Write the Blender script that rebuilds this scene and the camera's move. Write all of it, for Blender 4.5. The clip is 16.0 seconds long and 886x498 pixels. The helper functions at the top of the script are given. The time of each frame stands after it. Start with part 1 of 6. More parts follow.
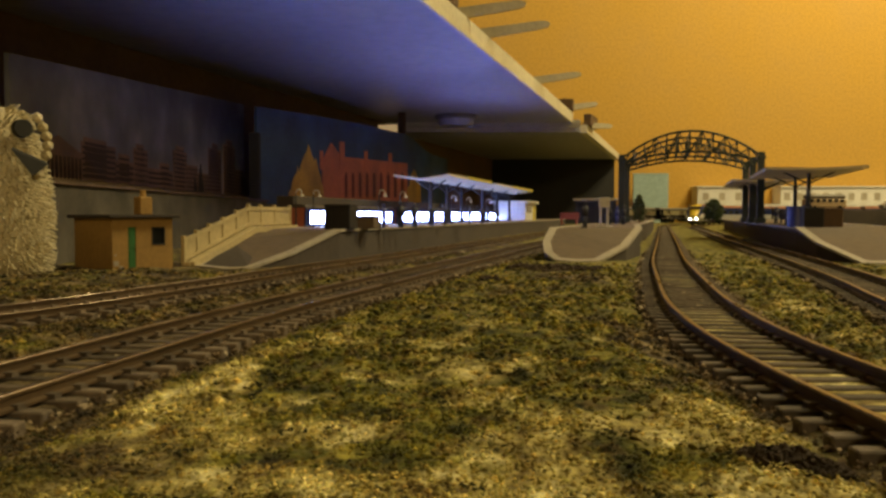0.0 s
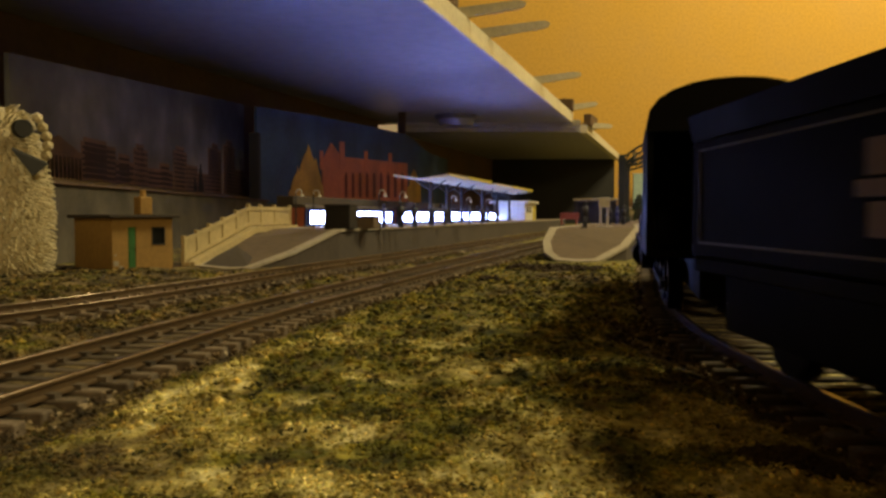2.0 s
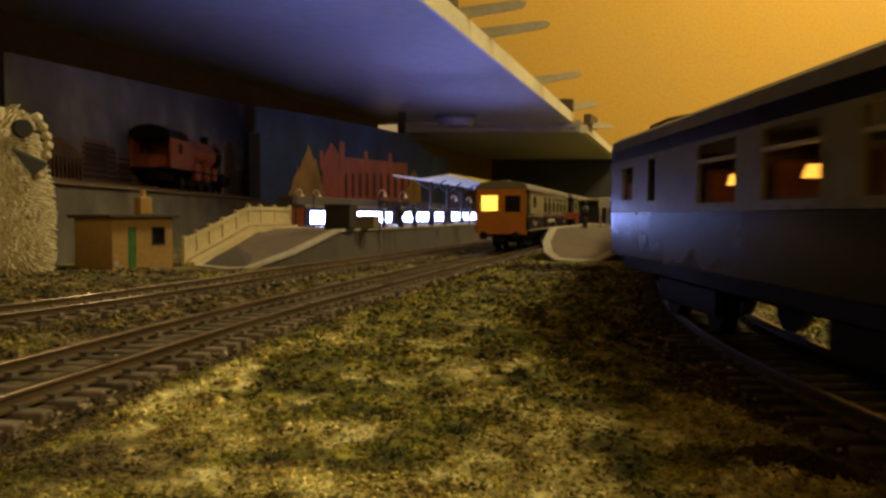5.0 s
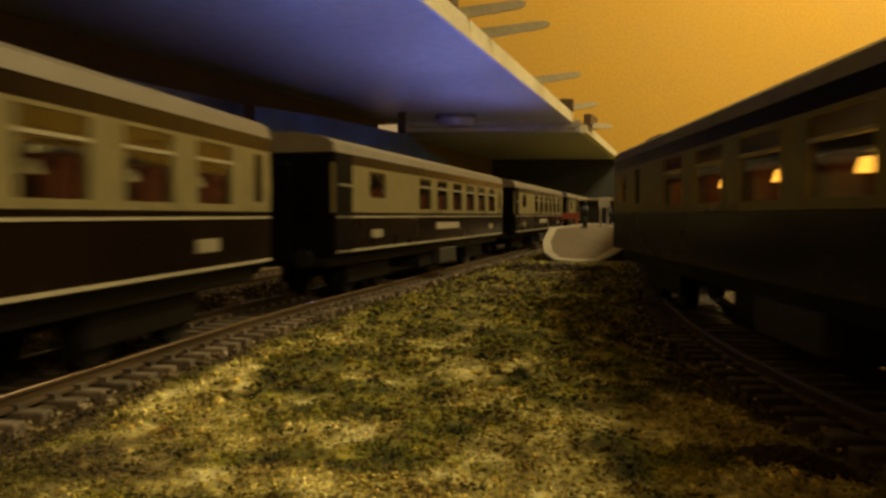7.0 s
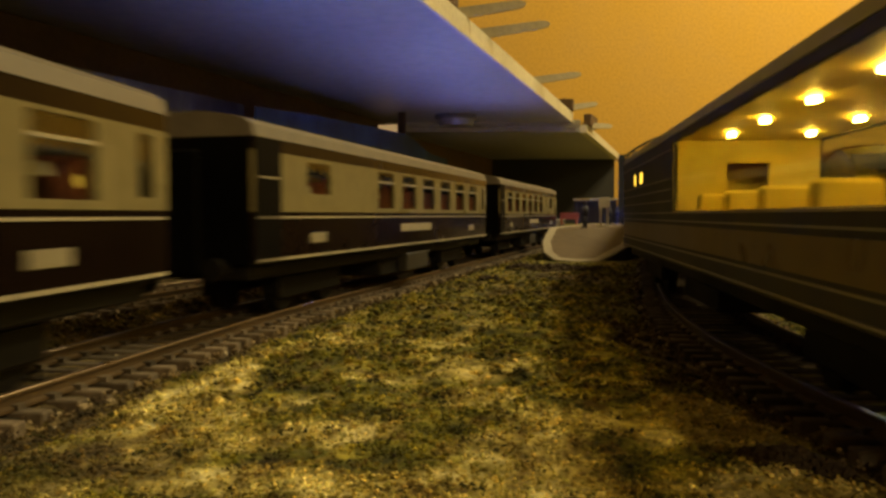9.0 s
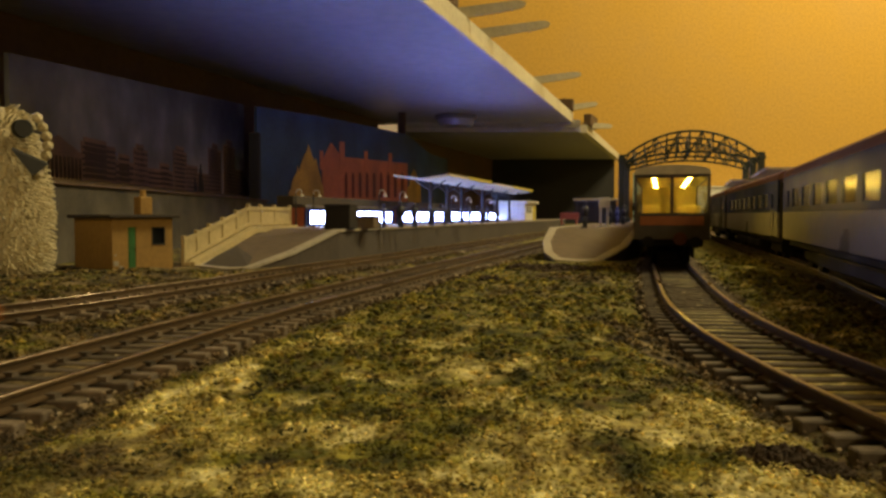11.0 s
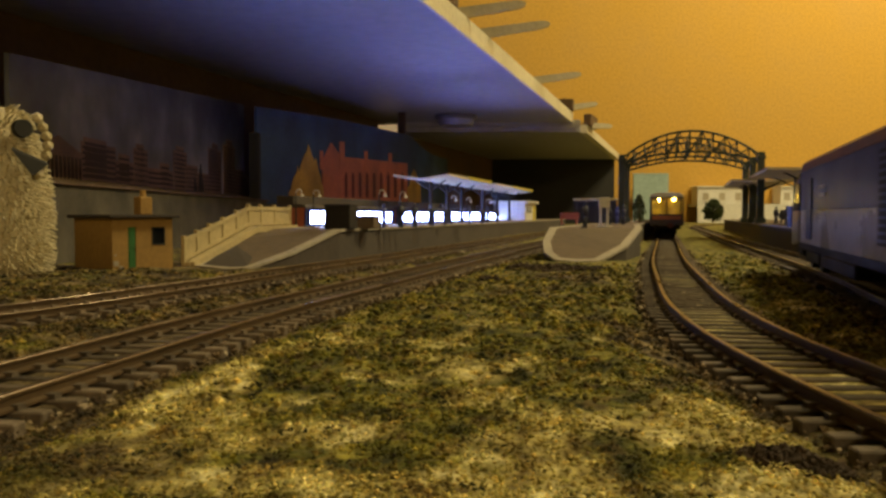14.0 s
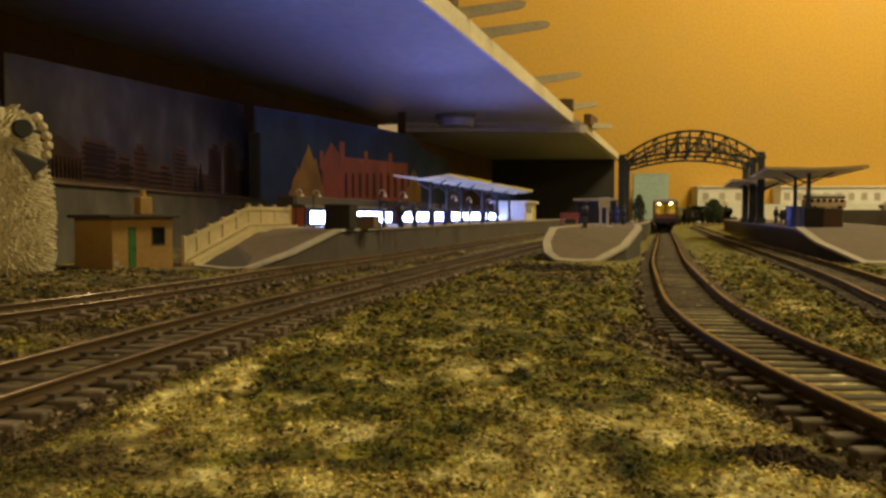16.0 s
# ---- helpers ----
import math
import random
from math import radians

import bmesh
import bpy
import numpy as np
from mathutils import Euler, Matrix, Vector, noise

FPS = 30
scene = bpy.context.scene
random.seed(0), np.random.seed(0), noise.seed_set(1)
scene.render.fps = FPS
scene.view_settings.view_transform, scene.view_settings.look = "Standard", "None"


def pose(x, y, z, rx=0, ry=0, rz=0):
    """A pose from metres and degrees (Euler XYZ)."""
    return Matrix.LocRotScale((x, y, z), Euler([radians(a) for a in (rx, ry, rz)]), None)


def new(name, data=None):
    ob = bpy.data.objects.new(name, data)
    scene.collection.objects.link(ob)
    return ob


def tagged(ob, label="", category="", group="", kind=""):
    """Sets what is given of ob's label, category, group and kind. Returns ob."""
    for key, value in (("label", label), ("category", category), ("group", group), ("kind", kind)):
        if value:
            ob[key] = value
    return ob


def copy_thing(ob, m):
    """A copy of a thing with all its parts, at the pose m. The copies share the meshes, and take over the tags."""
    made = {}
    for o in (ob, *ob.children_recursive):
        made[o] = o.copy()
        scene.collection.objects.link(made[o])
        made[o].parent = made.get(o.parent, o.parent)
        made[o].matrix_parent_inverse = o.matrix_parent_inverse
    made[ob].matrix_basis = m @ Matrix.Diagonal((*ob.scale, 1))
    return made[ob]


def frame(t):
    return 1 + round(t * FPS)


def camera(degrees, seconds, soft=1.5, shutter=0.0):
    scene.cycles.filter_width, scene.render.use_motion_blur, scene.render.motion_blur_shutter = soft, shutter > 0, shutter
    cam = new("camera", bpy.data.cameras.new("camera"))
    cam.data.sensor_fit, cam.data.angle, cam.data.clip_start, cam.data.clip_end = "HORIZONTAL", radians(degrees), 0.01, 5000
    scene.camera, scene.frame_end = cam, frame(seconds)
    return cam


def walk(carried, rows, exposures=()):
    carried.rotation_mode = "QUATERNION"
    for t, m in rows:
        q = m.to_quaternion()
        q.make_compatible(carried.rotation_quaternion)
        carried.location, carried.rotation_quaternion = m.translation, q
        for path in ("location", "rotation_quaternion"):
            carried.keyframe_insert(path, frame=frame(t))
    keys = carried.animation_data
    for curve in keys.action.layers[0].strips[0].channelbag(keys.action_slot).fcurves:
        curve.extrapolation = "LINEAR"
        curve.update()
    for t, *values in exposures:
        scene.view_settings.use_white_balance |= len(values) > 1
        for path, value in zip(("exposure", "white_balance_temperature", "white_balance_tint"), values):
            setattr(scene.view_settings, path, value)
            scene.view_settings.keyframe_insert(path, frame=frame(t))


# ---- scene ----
# A model railway at its own size: 16.5 mm gauge, lengths below in millimetres times MM.
MM = 0.001
RAIL_Z = 5.0          # rail top
PLAT_Z = 21.5         # platform top

cam = camera(58.5, 16.0, soft=2.9, shutter=0.5)
EYE = pose(0, 0, 0.030, 90 - 2.454, 0, 0)
walk(cam, [(0.0, EYE), (16.0, EYE)],
     exposures=[(0.0, 0.0, 6500, 10), (4.2, 0.0, 6500, 10), (6.3, 0.02, 7050, 10), (9.2, 0.02, 7050, 10), (11.3, 0.0, 6500, 10), (16.0, 0.0, 6500, 10)])

# ---- light ----
world = bpy.data.worlds.new("world")
scene.world = world
world.use_nodes = True
world.node_tree.nodes["Background"].inputs[0].default_value = (1.0, 0.6, 0.3, 1)
world.node_tree.nodes["Background"].inputs[1].default_value = 0.034


def lamp(name, at, power, color, size):
    d = bpy.data.lights.new(name, "POINT")
    d.energy, d.color, d.shadow_soft_size = power, color, size
    ob = new(name, d)
    ob.matrix_world = pose(*at)
    return ob


lamp("ceiling_bulb", (1.25, 0.6, 1.9), 78, (1.0, 0.835, 0.43), 0.15)
lamp("wall_bulb", (1.65, 1.75, 1.55), 82, (1.0, 0.815, 0.42), 0.12)
# Unseen fill behind the viewpoint, added to lift near ground and south faces.
lamp("unseen_south_fill", (0.9, -2.0, 0.8), 36, (1.0, 0.77, 0.38), 0.12)


# ---- materials ----
def material(name, build, rough=0.7, metal=0.0):
    m = bpy.data.materials.new(name)
    m.use_nodes = True
    nt = m.node_tree
    bsdf = nt.nodes["Principled BSDF"]
    bsdf.inputs["Roughness"].default_value = rough
    bsdf.inputs["Metallic"].default_value = metal
    build(nt, bsdf)
    return m


def tex(nt, kind, scale, detail=4.0):
    co = nt.nodes.new("ShaderNodeTexCoord")
    n = nt.nodes.new(kind)
    n.inputs["Scale"].default_value = scale
    if kind == "ShaderNodeTexNoise":
        n.inputs["Detail"].default_value = detail
    nt.links.new(co.outputs["Object"], n.inputs["Vector"])
    return n


def ramp(nt, source, stops):
    r = nt.nodes.new("ShaderNodeValToRGB")
    e = r.color_ramp.elements
    while len(e) < len(stops):
        e.new(0.5)
    for el, (p, c) in zip(e, stops):
        el.position, el.color = p, (*c, 1)
    nt.links.new(source, r.inputs[0])
    return r


def mix(nt, fac, a, b, mode="MIX"):
    n = nt.nodes.new("ShaderNodeMix")
    n.data_type, n.blend_type = "RGBA", mode
    if isinstance(fac, (int, float)):
        n.inputs[0].default_value = fac
    else:
        nt.links.new(fac, n.inputs[0])
    for sock, v in ((n.inputs[6], a), (n.inputs[7], b)):
        if isinstance(v, tuple):
            sock.default_value = (*v, 1)
        else:
            nt.links.new(v, sock)
    return n.outputs[2]


def bump(nt, bsdf, source, strength, dist):
    b = nt.nodes.new("ShaderNodeBump")
    b.inputs["Strength"].default_value, b.inputs["Distance"].default_value = strength, dist
    nt.links.new(source, b.inputs["Height"])
    nt.links.new(b.outputs[0], bsdf.inputs["Normal"])


def worn(name, color, dark=0.65, light=1.2, scale=90.0, rough=0.6, metal=0.0, relief=0.15, vary=0.0, spec=0.5):
    """A painted or raw surface: two scales of mottling, a fine relief, uneven gloss."""
    def build(nt, bsdf):
        big, fine = tex(nt, "ShaderNodeTexNoise", scale * 0.25), tex(nt, "ShaderNodeTexNoise", scale * 4)
        lo = tuple(c * dark for c in color)
        hi = tuple(min(1.0, c * light) for c in color)
        base = ramp(nt, big.outputs[0], [(0.3, lo), (0.5, color), (0.72, hi)]).outputs[0]
        grain = ramp(nt, fine.outputs[0], [(0.3, (0.72,) * 3), (0.6, (1, 1, 1))]).outputs[0]
        col = mix(nt, 0.6, base, grain, "MULTIPLY")
        if vary:
            info = nt.nodes.new("ShaderNodeObjectInfo")
            tone = ramp(nt, info.outputs["Random"], [(0, (1 - vary,) * 3), (1, (1, 1, 1))]).outputs[0]
            col = mix(nt, 1.0, col, tone, "MULTIPLY")
        nt.links.new(col, bsdf.inputs["Base Color"])
        r = ramp(nt, big.outputs[0], [(0.3, (max(0.05, rough - 0.12),) * 3), (0.7, (min(1, rough + 0.12),) * 3)])
        nt.links.new(r.outputs[0], bsdf.inputs["Roughness"])
        bsdf.inputs["Specular IOR Level"].default_value = spec
        bump(nt, bsdf, fine.outputs[0], relief, 0.0004)
    return material(name, build, rough, metal)


def glow(name, color, strength):
    def build(nt, bsdf):
        bsdf.inputs["Base Color"].default_value = (0.8, 0.8, 0.8, 1)
        bsdf.inputs["Emission Color"].default_value = (*color, 1)
        bsdf.inputs["Emission Strength"].default_value = strength
    return material(name, build, 0.4)


def glass(name, tint, gloss=0.1):
    """Thin clear pane: mostly clear, with some mirror gloss."""
    def build(nt, bsdf):
        clear, shine, both = nt.nodes.new("ShaderNodeBsdfTransparent"), nt.nodes.new("ShaderNodeBsdfGlossy"), nt.nodes.new("ShaderNodeMixShader")
        clear.inputs[0].default_value = (*tint, 1)
        shine.inputs["Roughness"].default_value = 0.06
        both.inputs[0].default_value = gloss
        nt.links.new(clear.outputs[0], both.inputs[1])
        nt.links.new(shine.outputs[0], both.inputs[2])
        nt.links.new(both.outputs[0], nt.nodes["Material Output"].inputs[0])
    return material(name, build)


def islands(name, stops, rough=0.95):
    """Loose bits, each of its own tone."""
    def build(nt, bsdf):
        geo = nt.nodes.new("ShaderNodeNewGeometry")
        tone = ramp(nt, geo.outputs["Random Per Island"], stops).outputs[0]
        fine = tex(nt, "ShaderNodeTexNoise", 900.0)
        grain = ramp(nt, fine.outputs[0], [(0.3, (0.6,) * 3), (0.65, (1.15,) * 3)]).outputs[0]
        nt.links.new(mix(nt, 0.8, tone, grain, "MULTIPLY"), bsdf.inputs["Base Color"])
    return material(name, build, rough)


def grass_ground(nt, bsdf):
    """Flock grass, bare sand and dark earth, laid by the cover attribute (red: sand, green: earth)."""
    patch = tex(nt, "ShaderNodeTexNoise", 70.0, 7.0)
    mid = tex(nt, "ShaderNodeTexNoise", 190.0, 6.0)
    fine = tex(nt, "ShaderNodeTexNoise", 620.0, 3.0)
    hue = tex(nt, "ShaderNodeTexNoise", 260.0, 3.0)
    green = ramp(nt, mid.outputs[0], [(0.34, (0.030, 0.034, 0.005)), (0.5, (0.125, 0.125, 0.014)), (0.66, (0.34, 0.30, 0.05))]).outputs[0]
    rusty = ramp(nt, mid.outputs[0], [(0.34, (0.035, 0.022, 0.006)), (0.5, (0.16, 0.105, 0.022)), (0.66, (0.36, 0.27, 0.07))]).outputs[0]
    turf = mix(nt, ramp(nt, hue.outputs[0], [(0.5, (0, 0, 0)), (0.64, (0.8,) * 3)]).outputs[0], green, rusty)
    sand = ramp(nt, mid.outputs[0], [(0.32, (0.20, 0.145, 0.045)), (0.5, (0.47, 0.40, 0.14)), (0.66, (0.84, 0.77, 0.42))]).outputs[0]
    earth = ramp(nt, mid.outputs[0], [(0.34, (0.022, 0.015, 0.007)), (0.5, (0.085, 0.060, 0.024)), (0.68, (0.27, 0.205, 0.10))]).outputs[0]
    att, sep = nt.nodes.new("ShaderNodeAttribute"), nt.nodes.new("ShaderNodeSeparateColor")
    att.attribute_name = "cover"
    nt.links.new(att.outputs["Color"], sep.inputs[0])

    def share(sock, spread):
        add = nt.nodes.new("ShaderNodeMath")
        add.operation = "MULTIPLY_ADD"
        add.inputs[1].default_value, add.inputs[2].default_value = spread, -spread / 2
        nt.links.new(patch.outputs[0], add.inputs[0])
        tot = nt.nodes.new("ShaderNodeMath")
        nt.links.new(add.outputs[0], tot.inputs[0]), nt.links.new(sock, tot.inputs[1])
        return ramp(nt, tot.outputs[0], [(0.33, (0, 0, 0)), (0.67, (1, 1, 1))]).outputs[0]

    col = mix(nt, share(sep.outputs[0], 2.4), turf, sand)
    col = mix(nt, share(sep.outputs[1], 1.6), col, earth)
    speck = ramp(nt, fine.outputs[0], [(0.33, (0.5,) * 3), (0.5, (0.95,) * 3), (0.68, (1.45, 1.45, 1.35))]).outputs[0]
    nt.links.new(mix(nt, 0.85, col, speck, "MULTIPLY"), bsdf.inputs["Base Color"])
    bump(nt, bsdf, fine.outputs[0], 0.9, 0.0012)


def flock_bits(nt, bsdf):
    grass_ground(nt, bsdf)
    base = bsdf.inputs["Base Color"].links[0].from_socket
    geo = nt.nodes.new("ShaderNodeNewGeometry")
    tone = ramp(nt, geo.outputs["Random Per Island"], [(0, (0.5, 0.5, 0.38)), (0.2, (0.85, 0.9, 0.65)), (0.75, (1.15, 1.1, 0.9)), (1, (1.9, 1.7, 1.4))]).outputs[0]
    nt.links.new(mix(nt, 1.0, base, tone, "MULTIPLY"), bsdf.inputs["Base Color"])


GROUND = material("grass_mat", grass_ground, 0.95)
FLOCK = material("flock_bits", flock_bits, 0.95)
WALLPAINT = worn("orange_wall_paint", (0.62, 0.365, 0.062), 0.97, 1.02, 30.0, 0.8, relief=0.1)
# For walls out of view: dark brown chosen to cut bounced light.
UNSEENWALL = worn("dark_unseen_wall", (0.05, 0.036, 0.024), 0.8, 1.2, 8.0, 0.7)
CEILPAINT = worn("ceiling_paint", (0.22, 0.19, 0.14), 0.95, 1.03, 6.0, 0.85)
SHELF = worn("shelf_board", (0.42, 0.41, 0.40), 0.82, 1.1, 14.0, 0.42, relief=0.08)
SHELFEDGE = worn("shelf_edge_strip", (0.72, 0.66, 0.48), 0.85, 1.08, 40.0, 0.6)
WOOD = worn("brown_wood", (0.12, 0.07, 0.035), 0.6, 1.3, 50.0, 0.65)
STICK = worn("grey_stick", (0.42, 0.36, 0.22), 0.75, 1.15, 70.0, 0.7)
RAIL = worn("rusty_rail", (0.088, 0.056, 0.027), 0.6, 1.4, 120.0, 0.55, 0.25)
RAILTOP = worn("worn_rail_head", (0.14, 0.105, 0.075), 0.5, 1.5, 160.0, 0.33, 0.8)
SLEEPER = worn("sleeper_brown", (0.19, 0.15, 0.11), 0.3, 2.0, 260.0, 0.85, relief=0.4, vary=0.6)
BALLAST = worn("ballast_grey", (0.2, 0.165, 0.125), 0.45, 1.6, 220.0, 0.95, relief=0.6, vary=0.3)
PLATTOP = worn("platform_tarmac", (0.15, 0.112, 0.078), 0.8, 1.15, 60.0, 0.9, relief=0.3)
PLATEDGE = worn("platform_white_edge", (0.42, 0.38, 0.31), 0.75, 1.1, 90.0, 0.75)
PLATSIDE = worn("platform_side", (0.075, 0.062, 0.055), 0.65, 1.3, 70.0, 0.9, relief=0.3)
CREAM = worn("cream_plastic", (0.52, 0.43, 0.24), 0.8, 1.1, 80.0, 0.55)
HUTWALL = worn("hut_ochre_wall", (0.36, 0.22, 0.065), 0.75, 1.15, 90.0, 0.8)
HUTROOF = worn("hut_dark_roof", (0.045, 0.035, 0.03), 0.6, 1.5, 90.0, 0.85)
GREENPAINT = worn("green_door_paint", (0.04, 0.17, 0.05), 0.7, 1.2, 90.0, 0.6)
RETAIN = worn("retaining_wall_grey", (0.080, 0.070, 0.056), 0.5, 1.6, 130.0, 0.95, relief=0.9)


def printed_sky(nt, bsdf):
    """Printed clouds, paler towards the skyline."""
    co, xyz = nt.nodes.new("ShaderNodeTexCoord"), nt.nodes.new("ShaderNodeSeparateXYZ")
    nt.links.new(co.outputs["Object"], xyz.inputs[0])
    high = nt.nodes.new("ShaderNodeMapRange")
    nt.links.new(xyz.outputs["Z"], high.inputs[0])
    high.inputs[1].default_value, high.inputs[2].default_value = 0.045, 0.15
    tone = ramp(nt, high.outputs[0], [(0, (0.33, 0.30, 0.27)), (0.45, (0.21, 0.22, 0.235)), (1, (0.085, 0.09, 0.10))]).outputs[0]
    puff = tex(nt, "ShaderNodeTexNoise", 17.0, 6.0)
    cloud = ramp(nt, puff.outputs[0], [(0.35, (0.55,) * 3), (0.5, (0.9,) * 3), (0.68, (1.6, 1.55, 1.5))]).outputs[0]
    nt.links.new(mix(nt, 1.0, tone, cloud, "MULTIPLY"), bsdf.inputs["Base Color"])


SKYPRINT = material("printed_sky", printed_sky, 0.75)
WINPRINT = worn("printed_window_tone", (0.05, 0.03, 0.02), 0.7, 1.4, 90.0, 0.75, relief=0.02)
CITYPRINT = worn("printed_city", (0.20, 0.12, 0.075), 0.55, 1.5, 90.0, 0.7, relief=0.02)
BLUESHEET = worn("blue_sheet", (0.045, 0.085, 0.15), 0.55, 1.5, 60.0, 0.85, relief=0.05)
REDPRINT = worn("printed_red_brick", (0.55, 0.17, 0.085), 0.7, 1.3, 60.0, 0.75, relief=0.02)
TREEPRINT = worn("printed_tree", (0.55, 0.33, 0.07), 0.6, 1.4, 60.0, 0.75, relief=0.02)
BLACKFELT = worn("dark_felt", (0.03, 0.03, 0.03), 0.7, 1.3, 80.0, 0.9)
STEEL = worn("dark_green_steel", (0.025, 0.04, 0.035), 0.6, 1.5, 90.0, 0.55)
POST = worn("post_dark", (0.03, 0.03, 0.028), 0.6, 1.4, 90.0, 0.5)
ROOFCREAM = worn("canopy_cream", (0.68, 0.6, 0.38), 0.8, 1.1, 60.0, 0.7)
ROOFYELLOW = worn("canopy_yellow", (0.6, 0.5, 0.05), 0.85, 1.1, 60.0, 0.6)
WHITEPAINT = worn("white_paint", (0.72, 0.7, 0.64), 0.85, 1.08, 60.0, 0.6)
CRATE = worn("black_box", (0.015, 0.013, 0.015), 0.7, 1.3, 70.0, 0.7)
BLACK = worn("loco_black", (0.0045, 0.0045, 0.005), 0.7, 1.4, 90.0, 0.52, spec=0.05)
UNDER = worn("underframe_black", (0.010, 0.009, 0.008), 0.6, 1.6, 120.0, 0.6, spec=0.15)
UMBER = worn("umber_paint", (0.011, 0.006, 0.004), 0.8, 1.2, 60.0, 0.25, spec=0.16)
PULLCREAM = worn("pullman_cream_paint", (0.25, 0.215, 0.115), 0.9, 1.06, 60.0, 0.32, spec=0.12)
COACHGREY = worn("coach_roof_grey", (0.175, 0.155, 0.125), 0.8, 1.12, 60.0, 0.6)
ROOFPALE = worn("coach_roof_pale", (0.62, 0.58, 0.5), 0.85, 1.1, 60.0, 0.6)
ROOFDARK = worn("coach_roof_dark", (0.06, 0.05, 0.045), 0.8, 1.2, 60.0, 0.55)
LINING = worn("pale_lining", (0.45, 0.41, 0.31), 0.9, 1.05, 60.0, 0.4)
RAILBLUE = worn("rail_blue_paint", (0.014, 0.026, 0.10), 0.85, 1.1, 60.0, 0.4, spec=0.1)
RAILGREY = worn("rail_grey_paint", (0.34, 0.33, 0.32), 0.88, 1.06, 60.0, 0.32, spec=0.2)
ENDORANGE = worn("orange_end_paint", (0.55, 0.19, 0.03), 0.85, 1.1, 60.0, 0.4)
CURTAIN = worn("red_brown_seats", (0.25, 0.07, 0.03), 0.6, 1.3, 120.0, 0.8)


def cotton(nt, bsdf):
    soft, thin, both = nt.nodes.new("ShaderNodeBsdfDiffuse"), nt.nodes.new("ShaderNodeBsdfTranslucent"), nt.nodes.new("ShaderNodeMixShader")
    clear, all_ = nt.nodes.new("ShaderNodeBsdfTransparent"), nt.nodes.new("ShaderNodeMixShader")
    wisps = tex(nt, "ShaderNodeTexNoise", 500.0)
    gap = ramp(nt, wisps.outputs[0], [(0.45, (0.12,) * 3), (0.7, (0.75,) * 3)]).outputs[0]
    for n in (soft, thin):
        n.inputs[0].default_value = (0.93, 0.92, 0.9, 1)
    both.inputs[0].default_value = 0.8
    nt.links.new(soft.outputs[0], both.inputs[1]), nt.links.new(thin.outputs[0], both.inputs[2])
    nt.links.new(gap, all_.inputs[0])
    nt.links.new(both.outputs[0], all_.inputs[1]), nt.links.new(clear.outputs[0], all_.inputs[2])
    nt.links.new(all_.outputs[0], nt.nodes["Material Output"].inputs[0])


COTTON = material("cotton_wool", cotton, 1.0)
FIGURE = worn("figure_paint", (0.05, 0.055, 0.075), 0.5, 1.6, 150.0, 0.6, vary=0.4)
FIGRED = worn("figure_red_paint", (0.4, 0.11, 0.06), 0.6, 1.3, 150.0, 0.6)
PALEBLUE = worn("pale_blue_card", (0.35, 0.47, 0.45), 0.9, 1.06, 20.0, 0.8)
FOLIAGE = worn("dark_foliage", (0.05, 0.07, 0.02), 0.5, 1.6, 250.0, 0.95)
CLUMP = worn("flock_clump", (0.045, 0.045, 0.012), 0.45, 1.9, 240.0, 0.95, relief=0.8)
EARTH = worn("dark_earth", (0.05, 0.032, 0.018), 0.5, 1.8, 200.0, 0.95, relief=0.8)
BLUELIT = glow("lit_carriage_window", (0.30, 0.40, 1.0), 34.0)
# Added emitter on the tram roofs, only there to turn the shelf underside blue.
SHELFGLOW = glow("shelf_glow_blue", (0.17, 0.25, 1.0), 33.0)
AMBER = glow("amber_table_lamp", (1.0, 0.42, 0.05), 3.0)
YELLOWLIT = glow("yellow_saloon_lamp", (1.0, 0.64, 0.08), 210.0)
CABLIT = glow("lit_cab_window", (1.0, 0.62, 0.06), 2.2)
HEADLAMP = glow("white_headlamp", (0.8, 0.88, 1.0), 25.0)
STONES = islands("ballast_stones", [(0, (0.03, 0.022, 0.014)), (0.45, (0.13, 0.09, 0.05)), (0.8, (0.30, 0.23, 0.14)), (1, (0.62, 0.53, 0.38))])
TUFTS = islands("fur_bristles", [(0, (0.50, 0.43, 0.25)), (1, (0.78, 0.70, 0.48))], 0.7)
REDLOCO = worn("red_loco_paint", (0.28, 0.05, 0.02), 0.7, 1.2, 60.0, 0.35)
OBSBAND = worn("ochre_band_paint", (0.30, 0.21, 0.07), 0.85, 1.1, 60.0, 0.35)
SALOON = worn("saloon_lining", (0.66, 0.50, 0.12), 0.85, 1.1, 60.0, 0.6)
NOSEYELLOW = worn("nose_yellow_paint", (0.62, 0.45, 0.03), 0.88, 1.06, 60.0, 0.35)
ROOFBROWN = worn("ribbed_roof_brown", (0.27, 0.12, 0.065), 0.7, 1.2, 60.0, 0.7)
BARREL = worn("blue_barrel_paint", (0.05, 0.07, 0.3), 0.7, 1.2, 80.0, 0.4)
PANE = glass("coach_pane", (0.85, 0.87, 0.85))
DARKPANE = worn("dark_window", (0.012, 0.014, 0.018), 0.7, 1.3, 60.0, 0.12, spec=0.25)


# ---- mesh helpers ----
def part(name, bm, mat, parent=None, label="", smooth=False):
    me = bpy.data.meshes.new(name)
    for f in bm.faces:
        f.smooth = smooth
    bm.to_mesh(me)
    bm.free()
    me.materials.append(mat)
    ob = new(name, me)
    if parent is not None:
        ob.parent = parent
    if label:
        ob["label"] = label
    return ob


def thing(name, m, label, category, group="", kind=""):
    ob = new(name)
    ob.empty_display_size = 0.01
    ob.matrix_world = m
    return tagged(ob, label, category, group, kind)


def mpose(x, y, z, rz=0):
    return pose(x * MM, y * MM, z * MM, 0, 0, rz)


